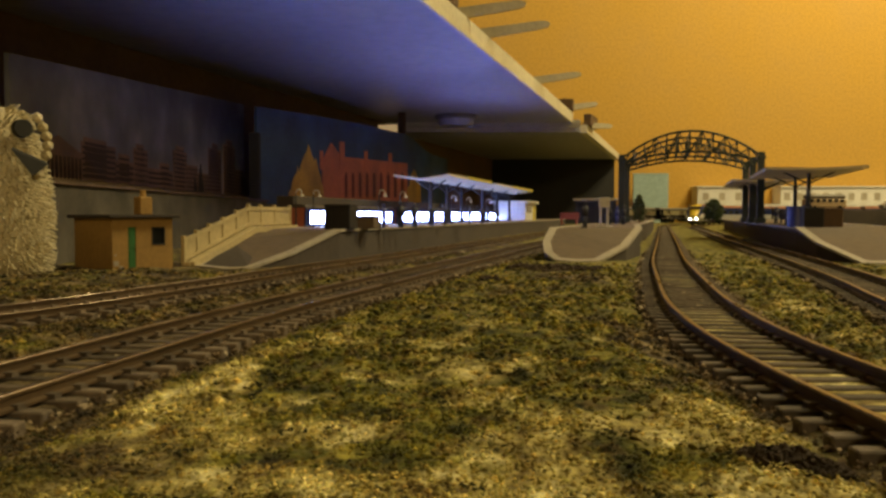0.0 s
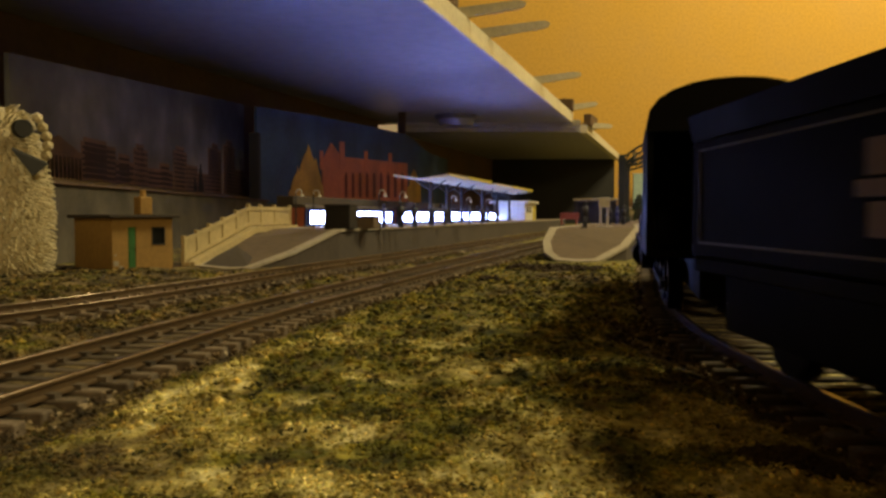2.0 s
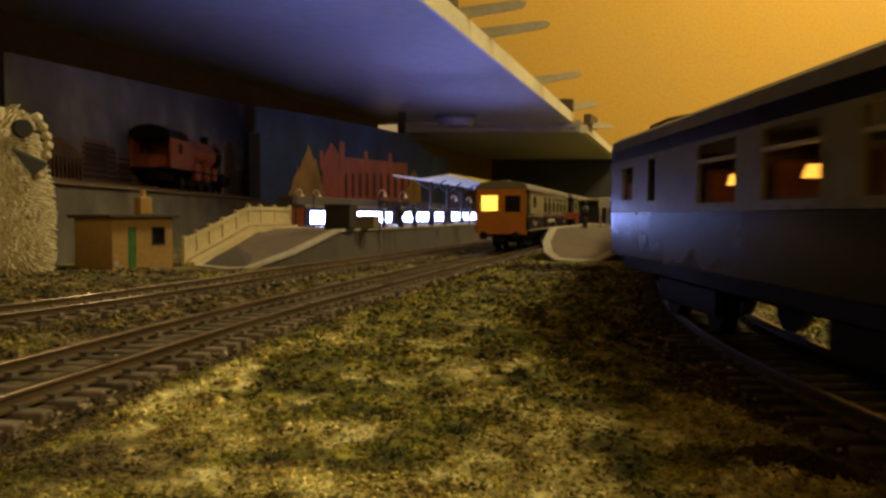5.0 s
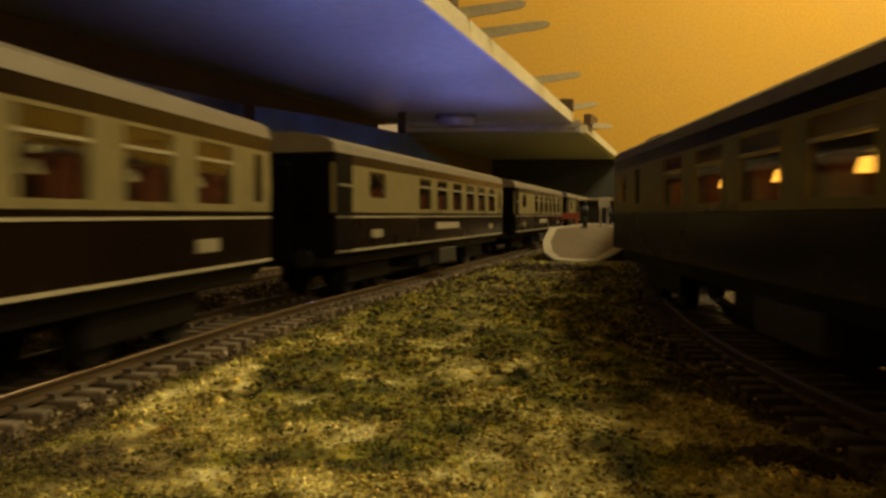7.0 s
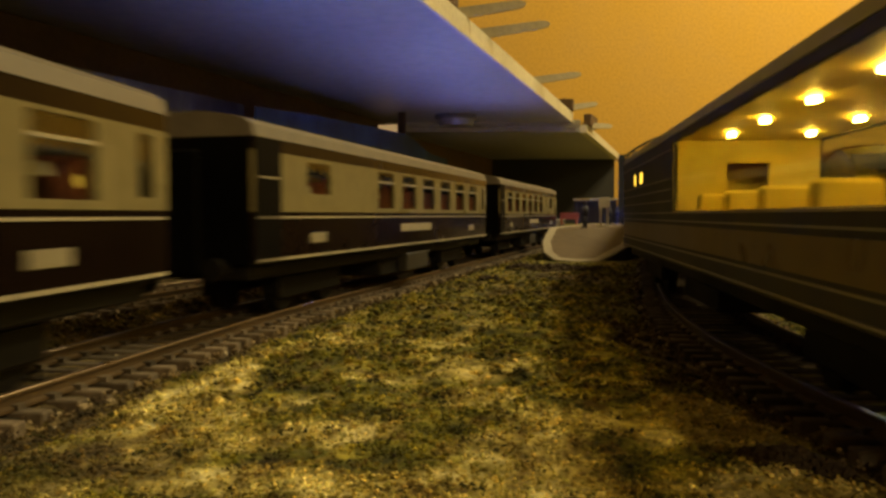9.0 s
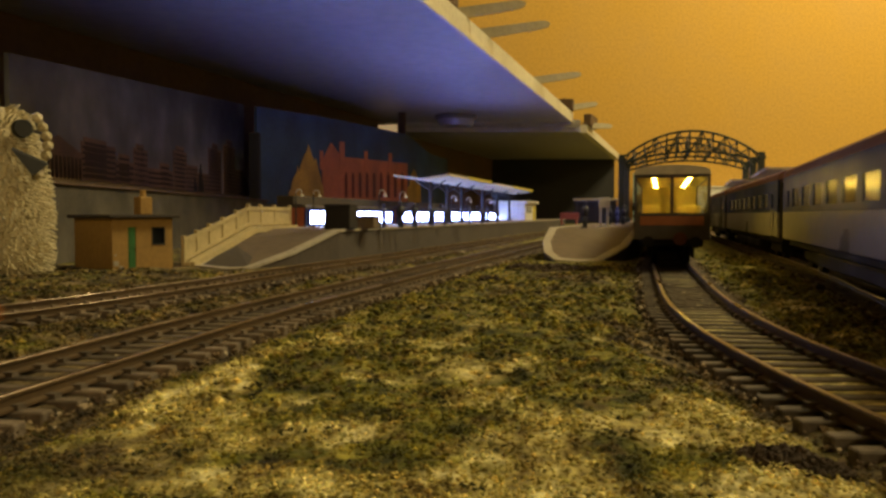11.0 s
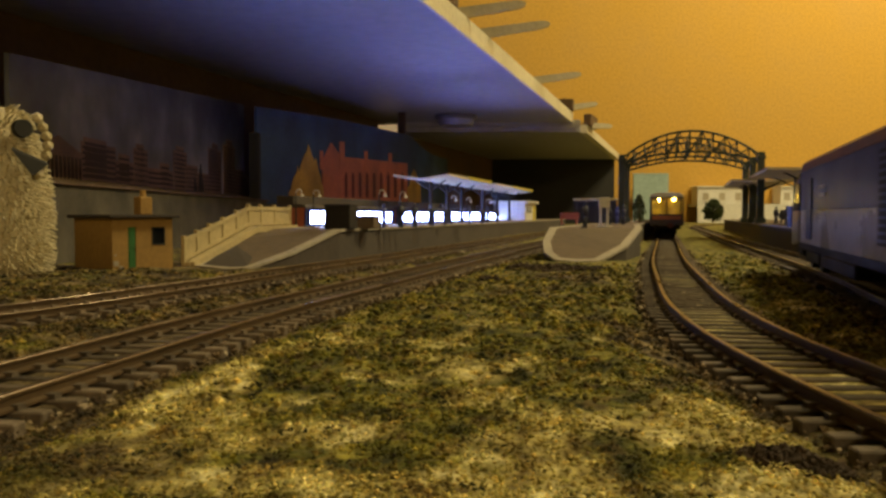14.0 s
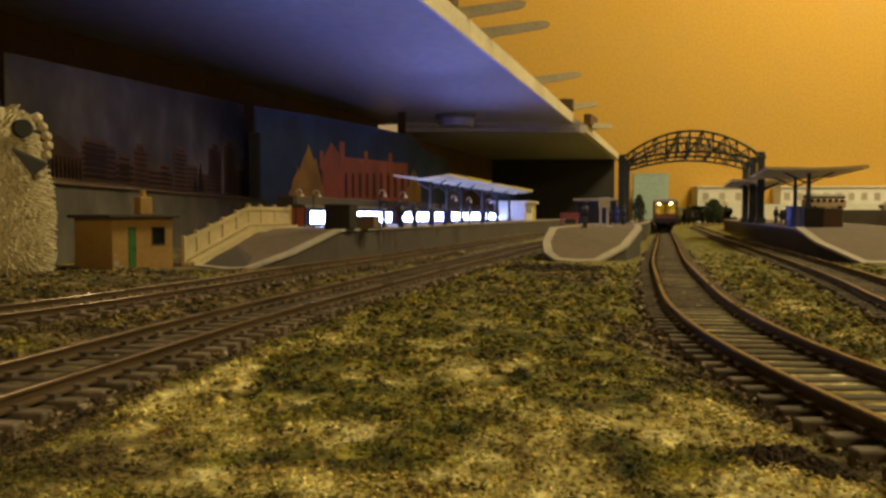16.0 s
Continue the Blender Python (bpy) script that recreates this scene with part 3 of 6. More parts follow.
def city_print():
    th = thing("city_backdrop", mpose(0, 0, 0), "dim printed city skyline with a cloudy sky, on card", "backdrop print", kind="")
    bm = bmesh.new()
    q = [(487, 40), (1060, 40), (1060, 177), (487, 129)]
    for x in (-268, -265):
        f = bm.faces.new([bm.verts.new(Vector((x, y, z)) * MM) for y, z in q])
    vs = list(bm.verts)
    for i in range(4):
        j = (i + 1) % 4
        bm.faces.new((vs[i], vs[j], vs[4 + j], vs[4 + i]))
    bmesh.ops.recalc_face_normals(bm, faces=bm.faces)
    part("sky", bm, SKYPRINT, th)
    shapes = [(66, 146, 262), (146, 206, 250), (150, 190, 243), (205, 237, 284), (211, 230, 272), (238, 262, 262), (243, 256, 255), (262, 306, 297), (284, 300, 288),
              (308, 331, 266), (313, 326, 259), (331, 350, 292), (350, 372, 306), (370, 392, 262), (377, 386, 254), (396, 416, 256), (402, 411, 248), (416, 432, 300), (430, 448, 312)]
    for k, (x0, x1, top) in enumerate(shapes):
        y0, z1 = print_point(x0, top)
        y1, _ = print_point(x1, top)
        front = -264.4 + 0.02 * k
        b = part("printed_building", boxes((-265.0, front, y0, y1, 44, z1)), CITYPRINT, th)
        rowsn = max(3, int((z1 - 50) / 4.2))
        cols = max(2, int((y1 - y0) / 5.5))
        bm = bmesh.new()
        for r in range(rowsn):
            z = 49 + r * (z1 - 50) / rowsn
            if k in (1, 2, 3, 4, 7, 8):
                box(bm, front, front + 0.2, y0 + 0.8, y1 - 0.8, z, z + 0.5 * (z1 - 50) / rowsn)
                continue
            for c in range(cols):
                u = y0 + (y1 - y0) * (c + 0.2) / cols
                box(bm, front, front + 0.2, u, u + (y1 - y0) * 0.55 / cols, z if k else 48, z + 0.6 * (z1 - 50) / rowsn)
        part("printed_windows", bm, WINPRINT, b)
    # pediment of the classical building
    (ya, za), (yb, zb), (yc, zc) = print_point(64, 262), print_point(148, 262), print_point(104, 240)
    bm = bmesh.new()
    tri = [[bm.verts.new(Vector((x, y, z)) * MM) for y, z in ((ya, za), (yb, za), (yc, zc))] for x in (-265.0, -263.9)]
    bm.faces.new(tri[0]), bm.faces.new(tri[1][::-1])
    for i in range(3):
        bm.faces.new((tri[0][i], tri[0][(i + 1) % 3], tri[1][(i + 1) % 3], tri[1][i]))
    bmesh.ops.recalc_face_normals(bm, faces=bm.faces)
    part("printed_pediment", bm, CITYPRINT, th)
    for x, w, top in ((355, 10, 292), (441, 9, 318), (345, 7, 312)):
        y0, z1 = print_point(x, top)
        bm = bmesh.new()
        for k in range(7):
            f = k / 7
            box(bm, -264.6, -263.9, y0 - w * 1.4 * (1 - f) * 0.9, y0 + w * 1.4 * (1 - f), 44 + (z1 - 44) * f * 0.95, 44 + (z1 - 44) * (f + 0.16))
        part("printed_tree", bm, BLACKFELT, th)


city_print()


def retaining_wall():
    wall = part("retaining_wall", prism([(-224, -300), (-216, -300), (-216, 985), (-224, 985)], -3, 47), RETAIN)
    tagged(wall, "rough grey cement retaining wall carrying a track", "wall", kind="structure")
    top = part("embankment", boxes((-330, -224.2, -300, 985, -3, 46.5)), RETAIN)
    tagged(top, "raised grey track bed behind the retaining wall", "embankment", kind="structure")
    bed = part("track_bed", sweep(bmesh.new(), [(-16, -3), (16, -3), (16, 47.3), (-16, 47.3)], [UPPER.station(s) for s in range(990, 1730, 60)]), RETAIN)
    tagged(bed, "raised grey track bed behind the blue sheet", "embankment", kind="structure")
    cap = part("coping", boxes((-223, -214, -300, 986, 47, 48.6), bev=0.5), worn("coping_rust", (0.10, 0.06, 0.04), 0.5, 1.6, 120.0, 0.8))
    tagged(cap, "dark rusty coping along the wall top", "coping", kind="structure")


retaining_wall()


def sheet_at(u, d=0.0):
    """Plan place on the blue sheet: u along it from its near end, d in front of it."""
    n = Vector((0.262, 1.0)).normalized()
    return (-225 + n.x * u + n.y * d, 950 + n.y * u - n.x * d)


def sheet_px(x):
    r = (x - 784) / 1400
    y = (-225 - 0.262 * 950) / (r - 0.262)
    return (y - 950) / 0.9673, y


def blue_sheet():
    th = thing("blue_backdrop", mpose(0, 0, 0), "dark blue backdrop sheet with a red brick building and trees", "backdrop print")
    def plate(name, pts, d, mat, t=0.8, parent=th):
        """pts: where its corners show, seen from the eye."""
        bm = bmesh.new()
        a, b = [], []
        for x, y in pts:
            u, dep = sheet_px(x)
            z = 30 + (381 - y) * dep / 1400
            p, q = sheet_at(u, d), sheet_at(u, d + t)
            a.append(bm.verts.new(Vector((*p, max(z, 0))) * MM))
            b.append(bm.verts.new(Vector((*q, max(z, 0))) * MM))
        bm.faces.new(a), bm.faces.new(b[::-1])
        for i in range(len(a)):
            j = (i + 1) % len(a)
            bm.faces.new((a[i], b[i], b[j], a[j]))
        bmesh.ops.recalc_face_normals(bm, faces=bm.faces)
        return part(name, bm, mat, parent)
    plate("sheet", [(452, 425), (790, 400), (790, 283), (762, 274), (745, 262), (722, 240), (600, 214), (452, 190)], 0, BLUESHEET, 3)
    wall = plate("printed_wall", [(567, 392), (718, 392), (718, 290), (600, 278), (583, 253), (567, 285)], 3.1, REDPRINT)
    for x0, x1, y in ((597, 606, 252), (641, 647, 268), (684, 690, 272), (562, 568, 268)):
        plate("printed_chimney", [(x0, 300), (x1, 300), (x1, y), (x0, y)], 4.1, REDPRINT, 0.4)
    dk = worn("printed_window_dark", (0.16, 0.04, 0.03), 0.7, 1.2, 60.0, 0.8)
    for k in range(9):
        x = 606 + k * 12.5
        plate("printed_window", [(x, 350), (x + 5, 350), (x + 5, 312), (x + 2.5, 304), (x, 312)], 3.95, dk, 0.3, wall)
    for cx, w, top, bot in ((541, 22, 256, 395), (522, 17, 296, 395), (729, 14, 300, 395), (553, 15, 280, 395), (511, 9, 330, 395)):
        pts = []
        for k in range(12):
            f = k / 11
            pts.append((cx + w * (0.35 + 0.65 * math.sin(math.pi * min(1, (1 - f) * 0.75 + 0.18))) * (1 - f ** 3) + random.uniform(-1.5, 1.5), bot + (top - bot) * f))
        left = [(2 * cx - x + random.uniform(-2, 2), y) for x, y in reversed(pts[:-1])]
        plate("printed_tree", pts + left, 4.6 + w * 0.02, TREEPRINT, 0.4)
    # Black strip standing in for the shadow beside the sheet's free edge.
    dark = part("side_curtain", boxes((-8, 6, -3, 3, 0, 128), bev=1.5), BLACKFELT)
    dark.matrix_world = mpose(*sheet_at(-4, 3), 0, -14)
    tagged(dark, "narrow black upright strip for the shadow at the edge of the blue sheet", "strip")


blue_sheet()


# ---- toy and hut ----
def toy():
    """A bristly rubber toy, one plain shape."""
    bm = bmesh.new()
    rnd = random.Random(4)
    prof = [(0, 19), (10, 21), (30, 21.5), (45, 20), (55, 17.5), (64, 15.5), (72, 12), (77, 6)]
    zz, rr = [p[0] for p in prof], [p[1] for p in prof]
    seg = 28
    rings = [[bm.verts.new(Vector((math.cos(2 * math.pi * i / seg) * r, math.sin(2 * math.pi * i / seg) * r, z)) * MM) for i in range(seg)] for z, r in prof]
    for a, b in zip(rings, rings[1:]):
        for i in range(seg):
            bm.faces.new((a[i], a[(i + 1) % seg], b[(i + 1) % seg], b[i]))
    bm.faces.new(rings[-1]), bm.faces.new(rings[0][::-1])
    z = 1.0
    while z < 78:
        r = float(np.interp(z, zz, rr))
        n = int(r * 2.6)
        for i in range(n):
            a = 2 * math.pi * (i + rnd.random() * 0.7) / n
            d = Vector((math.cos(a), math.sin(a), -0.35 + rnd.uniform(-0.25, 0.25) + (0.9 if z > 66 else 0)))
            p = Vector((math.cos(a) * r * 0.97, math.sin(a) * r * 0.97, z))
            rod(bm, p, p + d * rnd.uniform(2.4, 4.2), 0.62, 0.32, seg=5)
        z += 1.75
    for f in bm.faces:
        f.smooth = True
    # white crest down the face
    for k in range(9):
        zc = 72 - k * 4.2
        bmesh.ops.create_icosphere(bm, subdivisions=1, radius=2.6 * MM, matrix=pose(0.0205 + 0.0042 * math.sin(k * 0.55), -0.0075, zc * MM))
    nb = len(bm.faces)
    rod(bm, (15.2, -12.5, 66.5), (17.4, -15.0, 66.5), 4.2, 4.0, seg=18)
    v = [bm.verts.new(Vector(p) * MM) for p in ((13, -16.5, 58), (26.5, -12.5, 51.5), (22, -16.5, 45.5), (13, -18.5, 57), (26.8, -14.5, 50.5), (22, -19, 45))]
    for f in ((0, 1, 2), (3, 5, 4), (0, 3, 4, 1), (1, 4, 5, 2), (2, 5, 3, 0)):
        bm.faces.new([v[i] for i in f])
    bm.faces.ensure_lookup_table()
    for f in list(bm.faces)[nb:]:
        f.material_index, f.smooth = 1, False
    sm = [f.smooth for f in bm.faces]
    me = bpy.data.meshes.new("bristle_toy")
    bm.to_mesh(me)
    bm.free()
    me.materials.append(TUFTS), me.materials.append(BLACKFELT)
    ob = new("bristle_toy", me)
    ob.matrix_world = mpose(-205, 365, 2.0, 8)
    tagged(ob, "cream bristly rubber toy creature with dark eye and beak", "toy")


toy()


def hut():
    th = thing("lineside_hut", mpose(-164, 392, 1.5, 50), "small ochre lineside hut with a green door and dark roof", "hut")
    # local: front face along +x at y = 0, depth along +y
    W, D, H = 33, 40, 27
    part("wall", boxes((0, 8.3, 0, 1.2, 0, H), (12.6, 21.5, 0, 1.2, 0, H), (28.5, W, 0, 1.2, 0, H), (8.3, 12.6, 0, 1.2, 22.5, H),
                       (21.5, 28.5, 0, 1.2, 0, 13.5), (21.5, 28.5, 0, 1.2, 22, H)), HUTWALL, th)
    part("wall", boxes((0, 1.2, 1.2, D, 0, H)), HUTWALL, th)
    part("wall", boxes((W - 1.2, W, 1.2, D, 0, H)), HUTWALL, th)
    part("wall", boxes((1.2, W - 1.2, D - 1.2, D, 0, H)), HUTWALL, th)
    door = part("door", boxes((8.4, 12.5, 0.3, 1.0, 0, 22.4), (8.9, 12.0, 0.0, 0.3, 2, 10), (8.9, 12.0, 0.0, 0.3, 12, 20.5), bev=0.1), GREENPAINT, th, "green painted door")
    part("handle", boxes((11.6, 12.0, -0.5, 0.2, 10.4, 11.2)), BLACK, door)
    win = part("window", boxes((21.5, 28.5, 0.6, 0.9, 13.5, 22)), DARKPANE, th, "dark window pane")
    part("frame", boxes((21.3, 28.7, -0.3, 0.3, 13.0, 13.8), (21.3, 28.7, -0.3, 0.3, 21.7, 22.3), (21.3, 21.9, -0.3, 0.3, 13.8, 21.7), (28.1, 28.7, -0.3, 0.3, 13.8, 21.7)), BLACKFELT, win)
    part("roof", boxes((-3, W + 3, -3.5, D + 2, H, H + 1.8), bev=0.4), HUTROOF, th)
    chim = part("chimney", boxes((18, 25, 5, 12, H + 1.8, H + 11), bev=0.5), HUTWALL, th)
    part("pot", rods(((21.5, 8.5, H + 11), (21.5, 8.5, H + 14.5), 1.8, 1.5)), HUTWALL, chim)
    part("stain", boxes((0.4, 3.2, -0.25, 0.0, 3, 5.5), (3.4, 5.4, -0.25, 0, 0.5, 3), (1.0, 2.0, -0.25, 0, 8, 9), bev=0.1), worn("render_patch", (0.4, 0.36, 0.3), 0.6, 1.2, 200.0, 0.9), th, "flaked grey render patch")


hut()


# ---- platforms ----
def inset(poly, d):
    """The polygon moved in by d, counter-clockwise."""
    out = []
    n = len(poly)
    for i in range(n):
        p, a, b = Vector(poly[i]), Vector(poly[i - 1]), Vector(poly[(i + 1) % n])
        e1, e2 = (p - a).normalized(), (b - p).normalized()
        n1, n2 = Vector((-e1.y, e1.x)), Vector((-e2.y, e2.x))
        m = (n1 + n2)
        m = m / max(m.length_squared * 0.5, 0.35)
        out.append(tuple(p + m * d))
    return out


def platform(poly, height, label, edge=5.5):
    """height(x, y): top of the platform. Side walls, a white rim and a tarmac top."""
    th = thing("platform", mpose(0, 0, 0), label, "platform", "station platforms", kind="structure")
    zs = [height(x, y) for x, y in poly]
    part("side_wall", prism(inset(poly, 1.0), -2, [z - 0.8 for z in zs]), PLATSIDE, th)
    inner = inset(poly, edge)
    n = len(poly)
    bm = bmesh.new()
    oz = [bm.verts.new(Vector((x, y, z)) * MM) for (x, y), z in zip(poly, zs)]
    iz = [bm.verts.new(Vector((x, y, height(x, y))) * MM) for x, y in inner]
    ol = [bm.verts.new(Vector((x, y, z - 1.6)) * MM) for (x, y), z in zip(poly, zs)]
    il = [bm.verts.new(Vector((x, y, height(x, y) - 1.6)) * MM) for x, y in inner]
    for i in range(n):
        j = (i + 1) % n
        bm.faces.new((oz[i], oz[j], iz[j], iz[i]))
        bm.faces.new((ol[i], ol[j], oz[j], oz[i]))
        bm.faces.new((il[j], il[i], iz[i], iz[j]))
    bmesh.ops.recalc_face_normals(bm, faces=bm.faces)
    part("edge_stone", bm, PLATEDGE, th, "pale worn platform edge")
    bm = bmesh.new()
    vs = [bm.verts.new(Vector((x, y, height(x, y) - 0.35)) * MM) for x, y in inset(poly, edge - 0.4)]
    f = bm.faces.new(vs)
    bmesh.ops.triangulate(bm, faces=[f])
    part("surface", bm, PLATTOP, th, "worn grey tarmac")
    return th


def side_line(x0, y0, slope, ys):
    return [(x0 + slope * (y - y0), y) for y in ys]


# left platform: front edge beside the outer track, ramp at the near end
LP = lambda x, y: float(np.interp(y + 0.35 * (x + 60), [405, 478], [3.0, PLAT_Z]))
left_poly = [(-112, 402), (-100, 410), (-82, 440), (-62, 480)] + side_line(-62, 480, 0.265, (600, 760, 950, 1200, 1500, 1720)) + side_line(-128, 480, 0.265, (1735, 1400, 1000, 700, 520, 480)) + [(-136, 428)]
platform(left_poly, LP, "long station platform with a ramp and pale edge")
# middle platform: rounded ramp end
MP = lambda x, y: float(np.interp(y, [462, 541], [2.6, PLAT_Z]))
mid_poly = [(78, 463), (92, 464), (116, 496), (140, 556), (160, 640), (184, 744), (232, 905), (283, 1082), (390, 1460), (368, 1480), (255, 1082), (137, 760), (87, 590), (73, 541), (64, 508), (62, 482), (66, 467)]
platform(mid_poly, MP, "island platform with a rounded ramp end and white rim", 5.0)
RP = lambda x, y: float(np.interp(y - 0.1 * (x - 251), [452, 560], [2.6, PLAT_Z]))
right_poly = [(240, 452), (262, 452), (300, 482), (335, 567), (430, 850), (540, 1200), (650, 1560), (560, 1580), (452, 1225), (357, 915), (300, 727), (252, 567), (240, 510)]
platform(right_poly, RP, "wide station platform with a curved ramp and pale edge", 6.0)


# ---- fence on the ramp ----
def ramp_fence():
    th = thing("paling_fence", mpose(0, 0, 0), "cream plastic paling fence along the platform ramp", "fence")
    pts = [(-140, 427), (-136.5, 438), (-133, 450), (-129, 463), (-125, 478), (-121.5, 494), (-118, 512), (-114, 535), (-109, 562)]
    base = [max(2.5, float(np.interp(y, [424, 492], [2.5, PLAT_Z]))) for x, y in pts]
    for (x, y), z in zip(pts, base):
        ob = part("post", boxes((-1.1, 1.1, -1.1, 1.1, -1.5, 15.5), bev=0.25), CREAM, th)
        ob.matrix_local = mpose(x, y, z, -16)
        foot = part("foot", boxes((1.1, 4.0, -0.9, 0.9, -1.2, 1.2), bev=0.3), CREAM, ob)
    for i in range(len(pts) - 1):
        (x0, y0), (x1, y1) = pts[i], pts[i + 1]
        n = Vector((y1 - y0, x0 - x1)).normalized() * 0.5
        for name, lo, hi, t in (("board", 1.2, 13.6, 0.45), ("rail", 11.6, 13.9, 1.3), ("rail", 2.2, 4.0, 1.3)):
            poly = [(x0 - n.x * t, y0 - n.y * t), (x1 - n.x * t, y1 - n.y * t), (x1 + n.x * t * 1.6, y1 + n.y * t * 1.6), (x0 + n.x * t * 1.6, y0 + n.y * t * 1.6)]
            bm = bmesh.new()
            a = [bm.verts.new(Vector((*p, base[i] + (0 if k in (0, 3) else base[i + 1] - base[i]) + lo)) * MM) for k, p in enumerate(poly)]
            b = [bm.verts.new(Vector((*p, base[i] + (0 if k in (0, 3) else base[i + 1] - base[i]) + hi)) * MM) for k, p in enumerate(poly)]
            bm.faces.new(a[::-1]), bm.faces.new(b)
            for k in range(4):
                bm.faces.new((a[k], a[(k + 1) % 4], b[(k + 1) % 4], b[k]))
            bmesh.ops.recalc_face_normals(bm, faces=bm.faces)
            part(name, bm, CREAM, th)
    # kerb under the fence
    part("kerb", sweep(bmesh.new(), [(1.5, -2.5), (6.5, -2.5), (6.5, 1.2), (1.5, 1.2)], [pose(x * MM, y * MM, (z + 0.3) * MM, 0, 0, -16) for (x, y), z in zip(pts, base)]), CREAM, th)


ramp_fence()


# ---- canopies ----
def canopy(x, y, length, width, lift, rz, label, tilt=3.0, posts=2, top=ROOFCREAM, end=None, wing=1.0):
    """Butterfly canopy on a row of posts, its length along local y; origin on the platform."""
    th = thing("platform_canopy", mpose(x, y, PLAT_Z - 0.35, rz), label, "canopy")
    bm = bmesh.new()
    n = 6
    h = lift
    w = width / 2
    for y0, y1 in ((0, length),):
        sec = [(-w, h + 4 * tilt / 3), (0, h), (w * wing, h + 4 * tilt / 3), (w * wing, h + 4 * tilt / 3 + 2.2), (0, h + 2.4), (-w, h + 4 * tilt / 3 + 2.2)]
        sweep(bm, sec, [pose(0, y0 * MM, 0), pose(0, (y0 + y1) / 2 * MM, 0), pose(0, y1 * MM, 0)])
    roof = part("roof", bm, top, th, "pale canopy roof")
    if end is not None:
        part("fascia", sweep(bmesh.new(), [(w + 0.05, h + 4), (w + 1.2, h + 4), (w + 1.2, h + 7), (w + 0.05, h + 7)], [pose(0, 0.4 * length * MM, 0), pose(0, length * MM, 0)]), end, roof, "yellow fascia board")
    for k in range(posts):
        py = length * (k + 0.5) / posts
        post = part("post", rods(((0, py, 0), (0, py, h + 0.5), 2.3, 1.7), ((0, py, 0), (0, py, 6), 3.6, 2.8)), POST, th)
        part("bracket", rods(((0, py, h - 9), (w * 0.55, py, h + 1.5), 0.8), ((0, py, h - 9), (-w * 0.55, py, h + 1.5), 0.8), seg=6), POST, post)
    return th


# left platform: two canopies; slope of the line is 14.8 degrees
for y, ln, lift in ((760, 200, 42), (985, 300, 42)):
    x = -95 + 0.265 * (y - 480)
    canopy(x, y, ln, 56, lift, -14.8, "white canopy on dark posts over the long platform", posts=3, top=worn("canopy_white", (0.72, 0.64, 0.40), 0.85, 1.1, 60.0, 0.6), end=ROOFYELLOW)
# right platform
canopy(304, 645, 175, 76, 45, -17, "cream canopy on dark posts over the wide platform", posts=2, wing=1.0, tilt=1.2)
canopy(345, 850, 190, 66, 44, -17, "cream canopy on dark posts farther along the platform", posts=4, tilt=1.2)


def kiosk():
    th = thing("platform_building", mpose(108, 1290, PLAT_Z - 0.35, -14.8), "small white platform building with a yellow door and flat roof", "building")
    part("wall", boxes((-26, 26, 0, 120, 0, 29), bev=0.4), WHITEPAINT, th)
    part("roof", boxes((-31, 31, -6, 126, 29, 32), bev=0.5), WHITEPAINT, th)
    d = part("door", boxes((26, 26.8, 84, 112, 0, 25)), ROOFYELLOW, th, "yellow door")
    part("handle", boxes((26.8, 27.6, 88, 89, 11, 13)), BLACK, d)
    for y in (14, 44):
        w = part("window", boxes((26, 26.5, y, y + 18, 12, 23)), DARKPANE, th, "dark window")
        part("frame", boxes((26, 27, y - 1, y, 11, 24), (26, 27, y + 18, y + 19, 11, 24), (26, 27, y, y + 18, 11, 12), (26, 27, y, y + 18, 23, 24)), WHITEPAINT, w)


kiosk()


def box_thing(name, x, y, z, rz, sx, sy, sz, mat, label, cat):
    th = thing(name, mpose(x, y, z, rz), label, cat)
    part("body", boxes((-sx / 2, sx / 2, -sy / 2, sy / 2, 0, sz * 0.94), bev=0.6), mat, th)
    part("lid", boxes((-sx / 2 - 0.6, sx / 2 + 0.6, -sy / 2 - 0.6, sy / 2 + 0.6, sz * 0.94, sz), bev=0.4), mat, th)
    return th


PZ = PLAT_Z - 0.35
box_thing("kiosk_box", -64, 497, PZ, -14.8, 17, 14, 15.5, CRATE, "plain black box standing on the platform", "box")
box_thing("kiosk_box", -50, 520, PZ, -14.8, 14, 12, 8.5, PLATTOP, "low grey box standing on the platform", "box")
box_thing("crate_stack", 272, 583, PZ, -17, 14, 12, 14.5, CRATE, "dark crates on the wide platform", "crates")
box_thing("crate_stack", 288, 588, PZ, -17, 15, 12, 14, WOOD, "brown crates on the wide platform", "crates")


def barrel(x, y):
    th = thing("oil_barrel", mpose(x, y, PZ), "shiny dark blue barrel on the platform", "barrel")
    part("drum", rods(((0, 0, 0), (0, 0, 15), 5.6), seg=20), BARREL, th)
    for z in (0.2, 5, 10, 14.4):
        part("hoop", rods(((0, 0, z), (0, 0, z + 0.8), 5.95), seg=20), BARREL, th)


barrel(257, 577)


